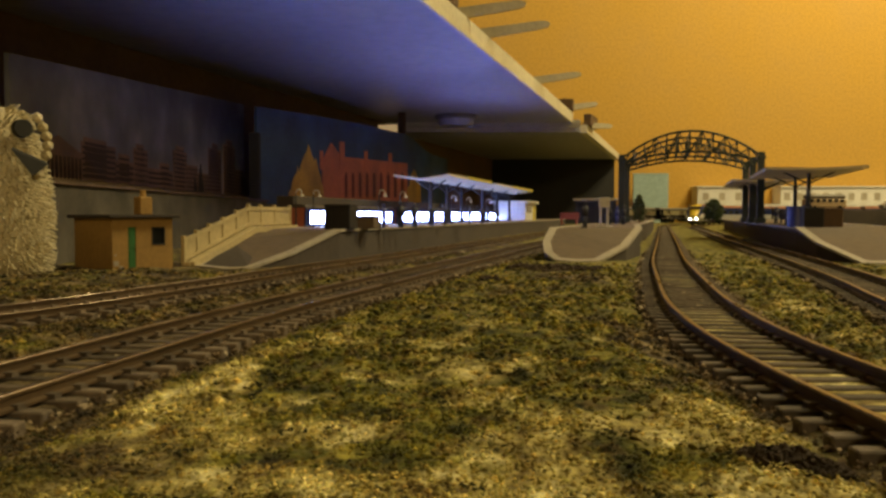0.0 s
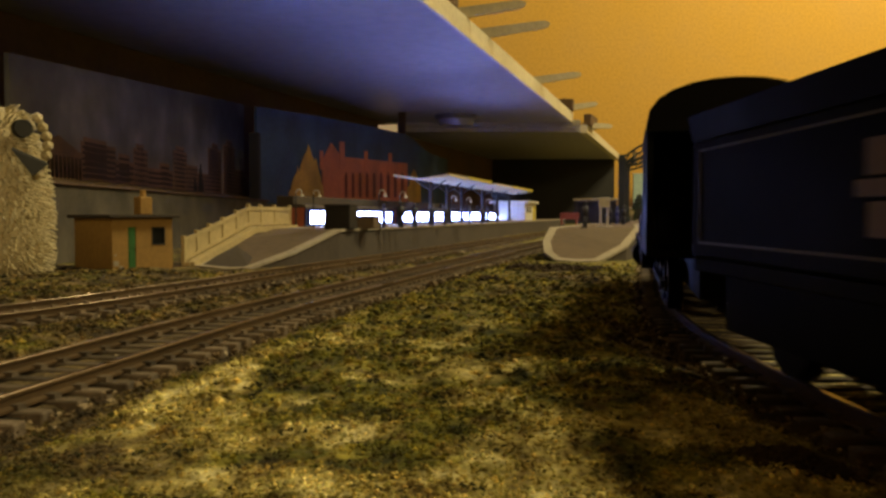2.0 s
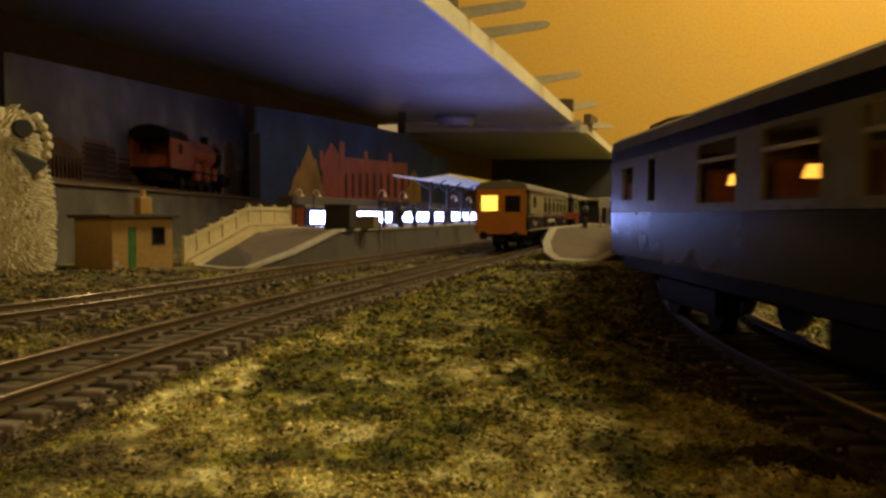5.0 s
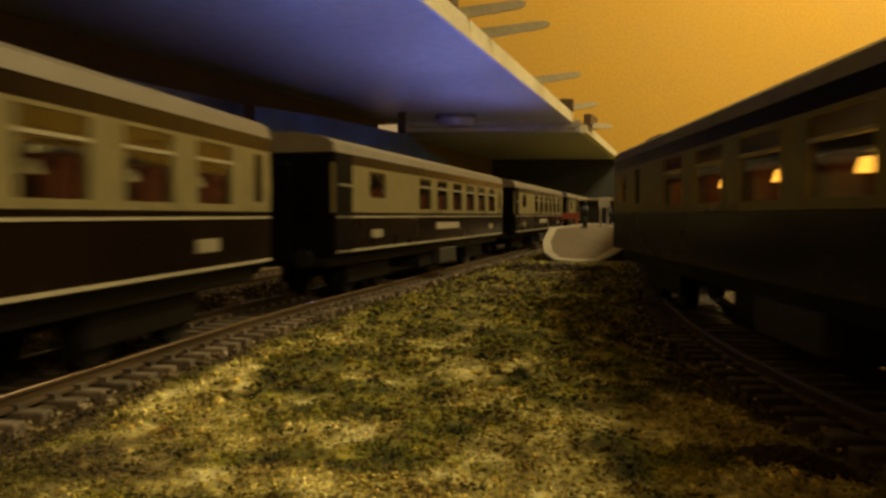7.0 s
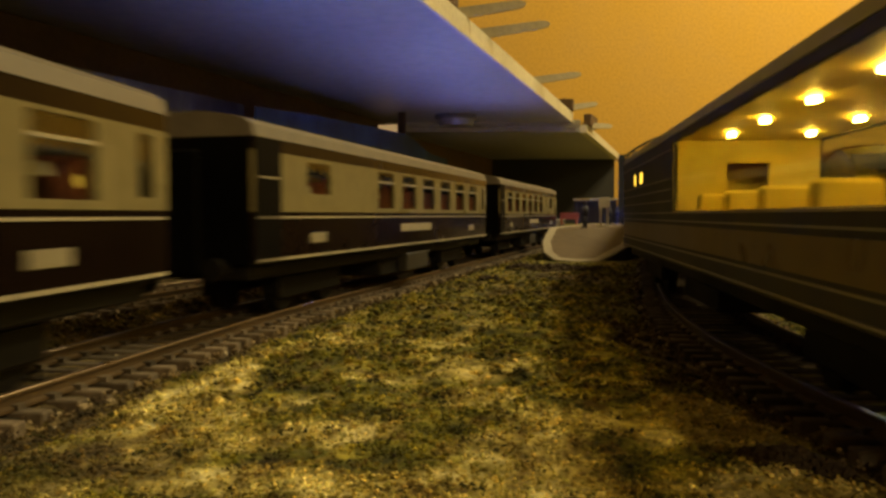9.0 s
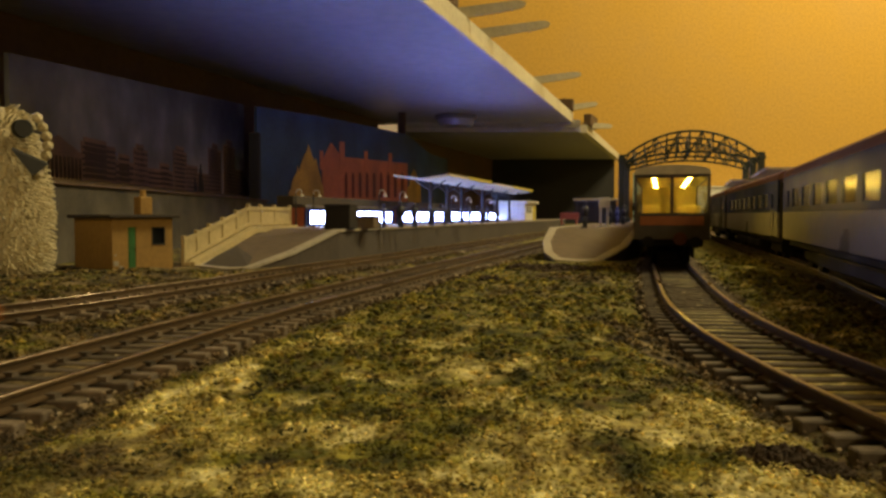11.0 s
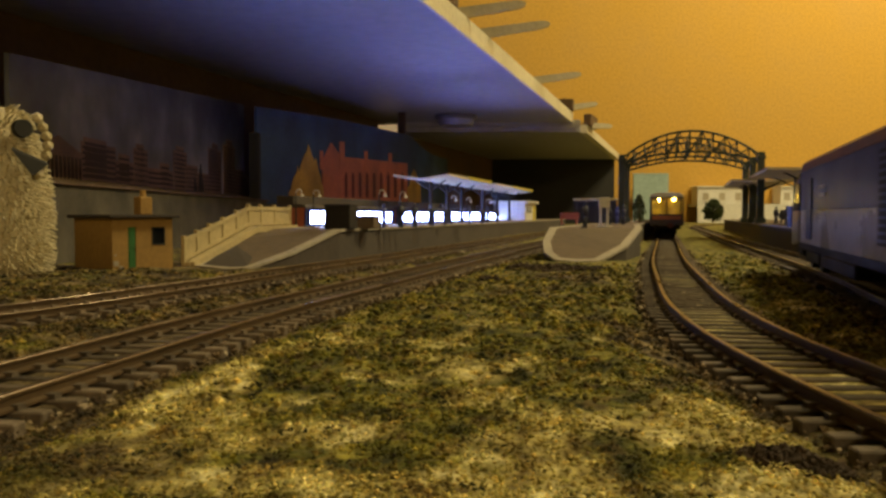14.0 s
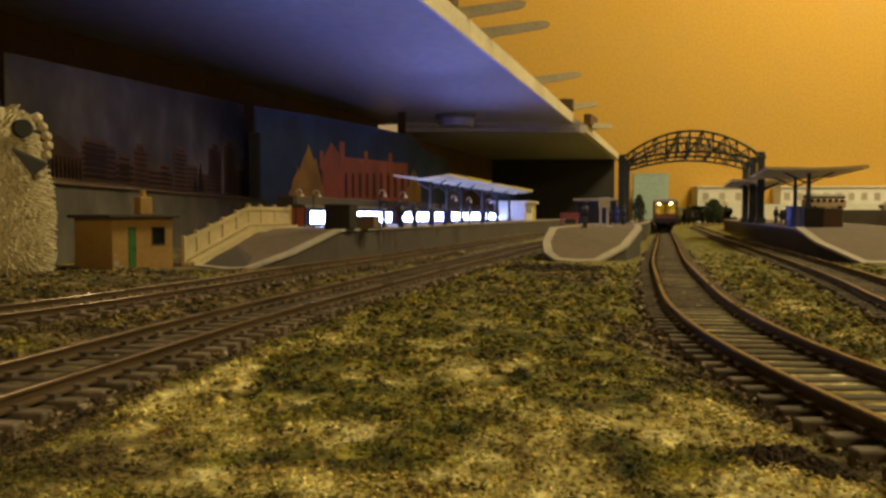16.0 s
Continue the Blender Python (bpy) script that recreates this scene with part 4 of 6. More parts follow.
def figure(x, y, rz, h=20.0, mat=FIGURE, z=PZ):
    """A tiny painted figurine, one plain shape."""
    bm = bmesh.new()
    k = h / 20
    for s in (-1, 1):
        rod(bm, (s * 1.1 * k, 0, 0.3), (s * 1.0 * k, 0, 9 * k), 0.9 * k, 1.15 * k, seg=7)
        rod(bm, (s * 2.6 * k, 0.3, 9.2 * k), (s * 2.4 * k, 0, 15.6 * k), 0.65 * k, 0.85 * k, seg=6)
        box(bm, s * 1.1 * k - 0.9, s * 1.1 * k + 0.9, -0.8, 2.0, 0, 0.8)
    rod(bm, (0, 0, 8.6 * k), (0, 0, 16 * k), 2.0 * k, 2.4 * k, seg=9)
    rod(bm, (0, 0, 15.8 * k), (0, 0, 17.2 * k), 0.8 * k, seg=7)
    bmesh.ops.create_icosphere(bm, subdivisions=2, radius=1.55 * k * MM, matrix=pose(0, 0, 18.4 * k * MM))
    ob = part("figurine", bm, mat, smooth=True)
    ob.matrix_world = mpose(x, y, z, rz)
    tagged(ob, "tiny painted model figurine standing on a platform", "figurine", "platform figurines")


for x, y, rz, h, m in ((98, 546, 40, 19, FIGURE), (-30, 560, 10, 19, FIGURE), (-41, 548, 80, 17, BARREL), (-21, 585, 30, 18, FIGURE), (-9, 640, 0, 18, FIGURE), (2, 700, 50, 18, FIGURE), (26, 770, 90, 18, FIGURE),
                       (42, 850, 10, 18, FIGURE), (53, 930, 60, 18, FIGURE), (66, 960, 30, 18, FIGURE), (298, 645, 70, 19, FIGURE), (310, 668, 20, 18, FIGURE), (322, 705, 120, 18, FIGURE), (330, 760, 20, 18, FIGURE),
                       (300, 690, 20, 17, FIGURE), (345, 820, 10, 18, FIGURE), (160, 760, 30, 18, FIGURE), (170, 745, 110, 18, FIGURE), (176, 800, 40, 18, BARREL)):
    figure(x, y, rz, h, m)


def bench(x, y, rz, mat, label):
    th = thing("platform_bench", mpose(x, y, PZ, rz), label, "bench")
    part("seat", boxes((-9, 9, -2.5, 2.5, 5, 6), bev=0.3), mat, th)
    part("backrest", boxes((-9, 9, 2.0, 3.0, 6, 11), bev=0.3), mat, th)
    for sx in (-7, 7):
        part("leg", boxes((sx - 0.7, sx + 0.7, -2.2, 2.6, 0, 5)), mat, th)


bench(118, 740, -20, FIGRED, "red platform bench on the island platform")
bench(178, 830, -20, FIGURE, "dark platform bench on the island platform")
bench(345, 790, -20, FIGURE, "dark platform bench under the canopy")


def platform_sign(x, y):
    th = thing("platform_sign", mpose(x, y, PZ, -8), "white sign board on two white posts", "sign")
    for s in (-2.6, 2.6):
        part("post", boxes((s - 0.8, s + 0.8, -0.8, 0.8, 0, 16), bev=0.15), WHITEPAINT, th)
    part("board", boxes((-4.2, 4.2, -1.4, -0.8, 14.5, 22), bev=0.2), WHITEPAINT, th)
    part("base", boxes((-6, 6, -2.5, 2.5, 0, 0.9), bev=0.2), WHITEPAINT, th)


platform_sign(121, 595)


def shelter(x, y):
    th = thing("waiting_shelter", mpose(x, y, PZ, -15), "dark open waiting shelter with a pale flat roof", "shelter")
    part("roof", boxes((-24, 24, -14, 14, 25, 27), bev=0.4), ROOFCREAM, th)
    part("back_wall", boxes((-22, 22, 9, 11, 0, 25)), POST, th)
    for sx in (-21, 21):
        part("post", boxes((sx - 1, sx + 1, -11, -9, 0, 25)), POST, th)


shelter(170, 880)


def lamp_post(x, y):
    th = thing("platform_lamp", mpose(x, y, PZ), "thin swan-neck platform lamp, unlit", "lamp")
    part("pole", rods(((0, 0, 0), (0, 0, 24), 0.6, 0.45), ((0, 0, 0), (0, 0, 3), 1.2, 0.9), seg=8), POST, th)
    bm = bmesh.new()
    p = [(2.2 - 2.2 * math.cos(math.pi * k / 8), 0, 24 + 3 * math.sin(math.pi * k / 8)) for k in range(9)]
    tube(bm, p, 0.4)
    part("neck", bm, WHITEPAINT, th)
    part("shade", rods(((4.4, 0, 22), (4.4, 0, 24.2), 1.6, 0.5), seg=10), WHITEPAINT, th)


for x, y in ((-104, 560), (-94, 575), (-46, 570), (-33, 610), (8, 745), (24, 810), (50, 905)):
    lamp_post(x, y)


# ---- arched bridge ----
def arch_bridge():
    th = thing("arched_girder_bridge", mpose(0, 0, 0), "dark green steel arched lattice girders spanning two tracks", "bridge")
    L, R = Vector((196, 870)), Vector((332.6, 830))
    ax = Vector((0.27, 1.0)).normalized()
    n = 12
    spans = []
    for k, d in enumerate((0, 75, 150)):
        a, b = L + ax * d, R + ax * d
        top, bot = [], []
        for i in range(n + 1):
            f = i / n
            p = a.lerp(b, f)
            q = 1 - (2 * f - 1) ** 2
            top.append(Vector((p.x, p.y, 92 + 28 * q)))
            bot.append(Vector((p.x, p.y, 86 + 12 * q)))
        spans.append((top, bot))
        for nm, ch in (("upper_chord", top), ("lower_chord", bot)):
            bm = bmesh.new()
            tube(bm, ch, 1.35)
            part(nm, bm, STEEL, th)
        bm = bmesh.new()
        for i in range(n):
            rod(bm, top[i], bot[i], 0.75, seg=5)
            if i % 2:
                rod(bm, top[i], bot[i + 1], 0.75, seg=5)
            else:
                rod(bm, bot[i], top[i + 1], 0.75, seg=5)
        part("lattice", bm, STEEL, th)
        for e, p in enumerate((a, b)):
            tow = part("tower", boxes((-3.4, 3.4, -4, 4, 0, 96 - PZ), (-5, 5, -5.5, 5.5, 0, 6), (-4.2, 4.2, -5, 5, 88 - PZ, 92 - PZ), bev=0.4), STEEL, th)
            tow.matrix_local = mpose(p.x, p.y, PZ if (k or True) else 0, -15)
    bm = bmesh.new()
    for i in range(1, n):
        for (t0, b0), (t1, b1) in zip(spans, spans[1:]):
            rod(bm, t0[i], t1[i], 0.6, seg=5)
            rod(bm, b0[i], t1[i], 0.5, seg=5)
            rod(bm, t0[i], b1[i], 0.5, seg=5)
            if i % 2:
                rod(bm, b0[i], b1[i + 1 if i < n else i], 0.5, seg=5)
    part("cross_bracing", bm, STEEL, th)
    tagged(th, group="")


arch_bridge()


def leafy(name, x, y, z, r, h, label, count=260, seed=1):
    """A small bush or tree of many flakes."""
    rnd = random.Random(seed)
    th = thing(name, mpose(x, y, z), label, "bush")
    part("stem", rods(((0, 0, -2), (0, 0, h * 0.6), r * 0.16, r * 0.06), ((0, 0, h * 0.3), (r * 0.5, 0, h * 0.6), r * 0.06, r * 0.03), ((0, 0, h * 0.35), (-r * 0.4, r * 0.2, h * 0.65), r * 0.06, r * 0.03), seg=6), WOOD, th)
    verts, faces = [], []
    for _ in range(count):
        f = rnd.random() ** 0.8
        a = rnd.uniform(0, 2 * math.pi)
        rad = r * (math.sin(math.pi * min(0.97, f * 0.82 + 0.16)) ** 0.8) * math.sqrt(rnd.random()) * rnd.uniform(0.8, 1.1)
        c = Vector((math.cos(a) * rad, math.sin(a) * rad, h * (0.05 + 0.95 * f)))
        s = r * rnd.uniform(0.12, 0.24)
        i = len(verts)
        q = Euler((rnd.uniform(0, 6), rnd.uniform(0, 6), rnd.uniform(0, 6))).to_matrix()
        for v in ((s, 0, 0), (-s, 0, 0), (0, s, 0), (0, -s, 0), (0, 0, s * 0.6), (0, 0, -s * 0.6)):
            verts.append((c + q @ Vector(v)) * MM)
        faces += [(i + p, i + u, i + w) for p, u, w in ((0, 2, 4), (2, 1, 4), (1, 3, 4), (3, 0, 4), (2, 0, 5), (1, 2, 5), (3, 1, 5), (0, 3, 5))]
    me = bpy.data.meshes.new("foliage")
    me.from_pydata(verts, [], faces)
    me.materials.append(FOLIAGE)
    ob = new("foliage", me)
    ob.parent = th
    return th


leafy("bush", 208, 840, PZ, 8, 30, "dark green bush beside the bridge tower", 260, 2)
leafy("bush", 420, 1230, PZ, 17, 32, "dark rounded bush on the platform end", 320, 3)


# ---- far side of the layout ----
def far_side():
    card = thing("pale_card_box", mpose(730, 2780, 0), "pale blue-green card box near the room wall", "box")
    part("front", boxes((-64, 60, -4, 4, 0, 172), bev=1.5), PALEBLUE, card)
    part("top_edge", boxes((-65, 61, -5, 5, 172, 176), bev=0.8), PALEBLUE, card)
    bench_ = thing("raised_baseboard", mpose(0, 0, 0), "raised white board along the room wall", "board", kind="structure")
    part("top", boxes((880, 2500, 2735, 2845, 60, 68)), WHITEPAINT, bench_)
    part("front", boxes((880, 2500, 2735, 2742, 0, 60)), WHITEPAINT, bench_)
    for x0, x1, label in ((890, 1060, "white model building with grey windows and flat roof"), (1180, 1900, "long white model building with pale windows")):
        th = thing("model_building", mpose(0, 0, 68), label, "building")
        part("wall", boxes((x0, x1, 2770, 2840, 0, 58), bev=1), WHITEPAINT, th)
        part("roof", boxes((x0 - 4, x1 + 4, 2764, 2842, 58, 63), bev=1), WHITEPAINT, th)
        n = int((x1 - x0) / 44)
        for k in range(n):
            x = x0 + (k + 0.5) * (x1 - x0) / n
            w = part("window", boxes((x - 10, x + 10, 2768.5, 2770, 14, 40)), worn("window_pale", (0.42, 0.37, 0.28), 0.85, 1.1, 40.0, 0.4), th)
            part("sill", boxes((x - 12, x + 12, 2766, 2769, 11, 14)), WHITEPAINT, w)
    th = thing("model_bus", mpose(880, 1830, 42, 5), "small brown and cream model bus on the far board", "bus")
    part("body", boxes((-48, 48, -14, 14, 5, 26), bev=3), worn("bus_cream", (0.5, 0.36, 0.2), 0.8, 1.1, 60.0, 0.45), th)
    part("roof", boxes((-47, 47, -13, 13, 26, 36), bev=4), COACHGREY, th)
    for x in (-30, 30):
        for y in (-13, 13):
            part("wheel", rods(((x, y - 2, 5), (x, y + 2, 5), 5), seg=14), UNDER, th)
    for k in range(6):
        part("window", boxes((-42 + k * 14.5, -32 + k * 14.5, -14.6, -13.9, 17, 25), bev=0.3), DARKPANE, th)
    stand = part("road_bed", boxes((800, 1500, 1780, 1880, -2, 42), bev=1), PLATSIDE)
    tagged(stand, "dark raised road bed behind the platform", "road", kind="structure")
    th = thing("model_car", mpose(1030, 1815, 42, 0), "small silver model car on the raised road", "car")
    bm = bmesh.new()
    sec = [(-26, 4), (26, 4), (27, 10), (24, 13), (14, 14), (8, 21), (-10, 21), (-18, 14), (-26, 12)]
    a = [bm.verts.new(Vector((x, -11, z)) * MM) for x, z in sec]
    b = [bm.verts.new(Vector((x, 11, z)) * MM) for x, z in sec]
    bm.faces.new(a), bm.faces.new(b[::-1])
    for i in range(len(sec)):
        j = (i + 1) % len(sec)
        bm.faces.new((a[i], b[i], b[j], a[j]))
    bmesh.ops.recalc_face_normals(bm, faces=bm.faces)
    part("body", bm, RAILGREY, th)
    part("side_window", boxes((-14, 9, -11.4, -10.9, 14.2, 19.5), bev=0.2), DARKPANE, th)
    for x in (-16, 16):
        for y in (-10, 10):
            part("wheel", rods(((x, y - 1.6, 4), (x, y + 1.6, 4), 4), seg=12), UNDER, th)


far_side()


# ---- loose ground cover ----
def bits(name, mat, places, label, size, flat=0.55, cat="ground cover"):
    rnd = random.Random(len(places))
    verts, faces = [], []
    for x, y, z in places:
        s = rnd.uniform(*size) * (0.6 + 0.8 * rnd.random() ** 3) * min(1.6, max(0.5, y / 160))
        i = len(verts)
        q = Euler((rnd.uniform(-0.6, 0.6), rnd.uniform(-0.6, 0.6), rnd.uniform(0, 6))).to_matrix()
        for v in ((1, 0, 0), (-1, 0.2, 0), (0.1, 1, 0), (0, -0.9, 0.1), (0.1, 0, 1), (0, 0, -1)):
            p = Vector((v[0] * s * rnd.uniform(0.7, 1.2), v[1] * s * rnd.uniform(0.7, 1.2), v[2] * s * flat * rnd.uniform(0.7, 1.3)))
            verts.append((Vector((x, y, z)) + q @ p) * MM)
        faces += [(i + p, i + u, i + w) for p, u, w in ((0, 2, 4), (2, 1, 4), (1, 3, 4), (3, 0, 4), (2, 0, 5), (1, 2, 5), (3, 1, 5), (0, 3, 5))]
    me = bpy.data.meshes.new(name)
    me.from_pydata(verts, [], faces)
    me.materials.append(mat)
    if mat is FLOCK:
        lay_cover(me, [p[:2] for p in places for _ in range(6)])
    tagged(new(name, me), label, cat, kind="stuff")


def scatter():
    rnd = random.Random(11)
    lines = (T1, T2, T3, T4)

    def near_track(x, y):
        return min(abs(np.interp(y, ln.p[:, 1], ln.p[:, 0]) - x) for ln in lines)

    fl, st = [], []
    while len(fl) < 30000:
        y = 66 * (560 / 66) ** (rnd.random() ** 1.15)
        x = rnd.uniform(-0.66, 0.66) * y + rnd.uniform(-8, 8)
        d = near_track(x, y)
        if -216 < x and d > 14 + rnd.random() * 6:
            if noise.noise(Vector((x / 16, y / 16, 2.2))) + rnd.uniform(-0.5, 0.5) > -0.22 and not (y > 395 and x < -60) and not (y > 440 and 70 < x < 150):
                fl.append((x, y, ground_height(x, y) + rnd.uniform(-0.1, 0.7)))
    for ln in lines:
        for _ in range(4200):
            y = 60 * (650 / 60) ** rnd.random()
            s = ln.length_at(y)
            u = rnd.uniform(-17.5, 17.5)
            p = ln.station(s) @ Vector((u * MM, 0, 0))
            if abs(abs(u) - 8.9) > 1.6:
                st.append((p.x / MM, p.y / MM, rnd.uniform(0.6, 1.7) if abs(u) < 15 else rnd.uniform(0.8, 2.4)))
    bits("flock_grass", FLOCK, fl, "loose green and straw-coloured flock tufts on the baseboard", (0.34, 1.0))
    bits("ballast", STONES, st, "loose brown and grey ballast stones round the sleepers", (0.5, 1.15), 0.7)
    dark, grit = [], []
    while len(dark) < 2600:
        y = 70 * (520 / 70) ** rnd.random()
        x = rnd.uniform(-0.62, 0.6) * y
        if near_track(x, y) < 19 or x < -200 or (y > 395 and x < -60) or (y > 430 and x > 50):
            continue
        r = rnd.uniform(0.6, 1.9)
        for _ in range(13):
            a, q = rnd.uniform(0, 6.283), rnd.random()
            px, py = x + math.cos(a) * r * q * 1.3, y + math.sin(a) * r * q
            dark.append((px, py, ground_height(px, py) + r * 0.5 * (1 - q)))
    while len(grit) < 900:
        y = 80 * (480 / 80) ** rnd.random()
        x = rnd.uniform(-0.6, 0.6) * y
        if -200 < x and near_track(x, y) > 15 and not (y > 395 and x < -60) and not (y > 430 and x > 50):
            grit.append((x, y, ground_height(x, y) + 0.35))
    bits("flock_clump", CLUMP, dark, "small dark green clumps of coarse flock", (0.30, 0.62), 0.8)
    bits("pale_grit", STONES, grit, "pale loose grit scattered over the flock", (0.22, 0.42), 0.7)
    for cx, cy, rx, ry, n, seed in ((39.5, 87.5, 6.5, 3.4, 520, 1), (58, 398, 26, 9, 700, 2), (20, 330, 5, 4, 60, 3)):
        r2 = random.Random(seed)
        pl = []
        for _ in range(n):
            a, q = r2.uniform(0, 6.283), math.sqrt(r2.random())
            x, y = cx + math.cos(a) * rx * q, cy + math.sin(a) * ry * q
            pl.append((x, y, ground_height(x, y) + 1.6 * (1 - q) + r2.uniform(0, 0.6)))
        bits("earth_clump", EARTH, pl, "dark crumbly earth patch among the flock grass", (0.6, 1.3), 0.8)


scatter()


# ---- rolling stock: local y runs forwards, z = 0 on the rails ----
def place(ln, s_front, length, z=RAIL_Z, bogie=0.22, rear=None):
    """Pose of a vehicle on the line by its two bogies, front at s_front; a negative length faces down the line."""
    a, b = ln.at(s_front - length * bogie), ln.at(s_front - length * (1 - bogie if rear is None else rear))
    d = a - b
    c = a - d / np.linalg.norm(d) * abs(length) * (0.5 - bogie)
    return mpose(c[0], c[1], z, math.degrees(math.atan2(-d[0], d[1])))


def wheelset(parent, y, r=6.0):
    for s in (-1, 1):
        w = part("wheel", rods(((s * 7.2, y, r), (s * 9.4, y, r), r), ((s * 6.7, y, r), (s * 7.2, y, r), r + 0.7), seg=18), UNDER, parent)
        part("hub", rods(((s * 9.4, y, r), (s * 10.0, y, r), r * 0.35), seg=10), RAILTOP, parent)


def bogies(th, length, inset_=45):
    for s in (-1, 1):
        m = s * (length / 2 - inset_)
        b = part("bogie", boxes((-10, 10, m - 3, m + 3, 5, 11), bev=0.5), UNDER, th)
        for x in (-10.65, 10.65):
            part("side_frame", boxes((x - 0.85, x + 0.85, m - 20, m + 20, 3.5, 9.5), bev=0.5), UNDER, b)
        for q in (-14, 14):
            wheelset(b, s * (length / 2 - inset_) + q)


def arched_roof(th, y0, y1, w, z0, z1, mat, name="roof", label="", droop=0.0):
    sec = [(-w, z0)] + [(-w * math.cos(math.pi * k / 12), z0 + 0.8 + (z1 - z0 - 0.8) * math.sin(math.pi * k / 12) ** 0.75) for k in range(1, 12)] + [(w, z0)]
    st = [(y0, 1 - droop), (y0 + 7, 1 - droop * 0.3), (y0 + 16, 1), (y1 - 16, 1), (y1 - 7, 1 - droop * 0.3), (y1, 1 - droop)]
    bm = bmesh.new()
    rings = [[bm.verts.new(Vector((u, y, z0 + (z - z0) * k)) * MM) for u, z in sec] for y, k in st]
    n = len(sec)
    for a, b in zip(rings, rings[1:]):
        for i in range(n):
            bm.faces.new((a[i], a[(i + 1) % n], b[(i + 1) % n], b[i]))
    bm.faces.new(rings[0]), bm.faces.new(rings[-1])
    bmesh.ops.recalc_face_normals(bm, faces=bm.faces)
    return part(name, bm, mat, th, label)


def holed_panel(xa, xb, y0, y1, z0, z1, wins):
    """One joined sheet from xa to xb with openings."""
    ys = sorted({y0, y1, *[c - w / 2 for c, w, lo, hi in wins], *[c + w / 2 for c, w, lo, hi in wins]})
    zs = sorted({z0, z1, *[q for c, w, lo, hi in wins for q in (lo, hi) if z0 < q < z1]})
    solid = {}
    for i in range(len(ys) - 1):
        for k in range(len(zs) - 1):
            y, z = (ys[i] + ys[i + 1]) / 2, (zs[k] + zs[k + 1]) / 2
            solid[i, k] = not any(abs(y - c) < w / 2 and lo < z < hi for c, w, lo, hi in wins)
    bm = bmesh.new()
    made = {}

    def v(side, i, k):
        if (side, i, k) not in made:
            made[side, i, k] = bm.verts.new(Vector((xa if side == 0 else xb, ys[i], zs[k])) * MM)
        return made[side, i, k]
    for (i, k), on in solid.items():
        if not on:
            continue
        for side in (0, 1):
            bm.faces.new((v(side, i, k), v(side, i + 1, k), v(side, i + 1, k + 1), v(side, i, k + 1)))
        for di, dk, a, b in ((-1, 0, (i, k), (i, k + 1)), (1, 0, (i + 1, k), (i + 1, k + 1)), (0, -1, (i, k), (i + 1, k)), (0, 1, (i, k + 1), (i + 1, k + 1))):
            if not solid.get((i + di, k + dk), False):
                bm.faces.new((v(0, *a), v(0, *b), v(1, *b), v(1, *a)))
    bmesh.ops.recalc_face_normals(bm, faces=bm.faces)
    return bm


def side_with_windows(th, s, y0, y1, z0, z1, wins, mat, name="upper_panel", t=1.0, x=18.0, pane=PANE):
    """One side sheet at x = s * 18 with real openings: wins are (y centre, width, z low, z high)."""
    xa, xb = (x - t, x) if s > 0 else (-x, -x + t)
    bm = holed_panel(xa, xb, y0, y1, z0, z1, wins)
    panel = part(name, bm, mat, th)
    for c, w, lo, hi in wins:
        xm = (xa + xb) / 2
        g = part("window_pane", boxes((xm - 0.15, xm + 0.15, c - w / 2, c + w / 2, lo, hi)), pane, panel)
        g.visible_shadow = False
        if hi - lo > 9 and w > 9:
            part("glazing_bar", boxes((xa - 0.1, xb + 0.15, c - w / 2, c + w / 2, hi - 3.6, hi - 3.0)), LINING, panel)
    return panel


def corridor_end(th, y, s, mat=BLACK):
    e = part("end_wall", boxes((-16.9, 16.9, min(y, y - s * 1.2), max(y, y - s * 1.2), 14, 42.6)), mat, th)
    part("gangway", boxes((-6, 6, min(y, y + s * 5), max(y, y + s * 5), 13, 38), (-7, 7, min(y + s * 3.6, y + s * 5.2), max(y + s * 3.6, y + s * 5.2), 12, 39.5), bev=0.5), BLACK, th)
    for q in (-11, 11):
        part("buffer", rods(((q, y, 13), (q, y + s * 5, 13), 1.1), ((q, y + s * 5, 13), (q, y + s * 6, 13), 2.6), seg=12), UNDER, th)


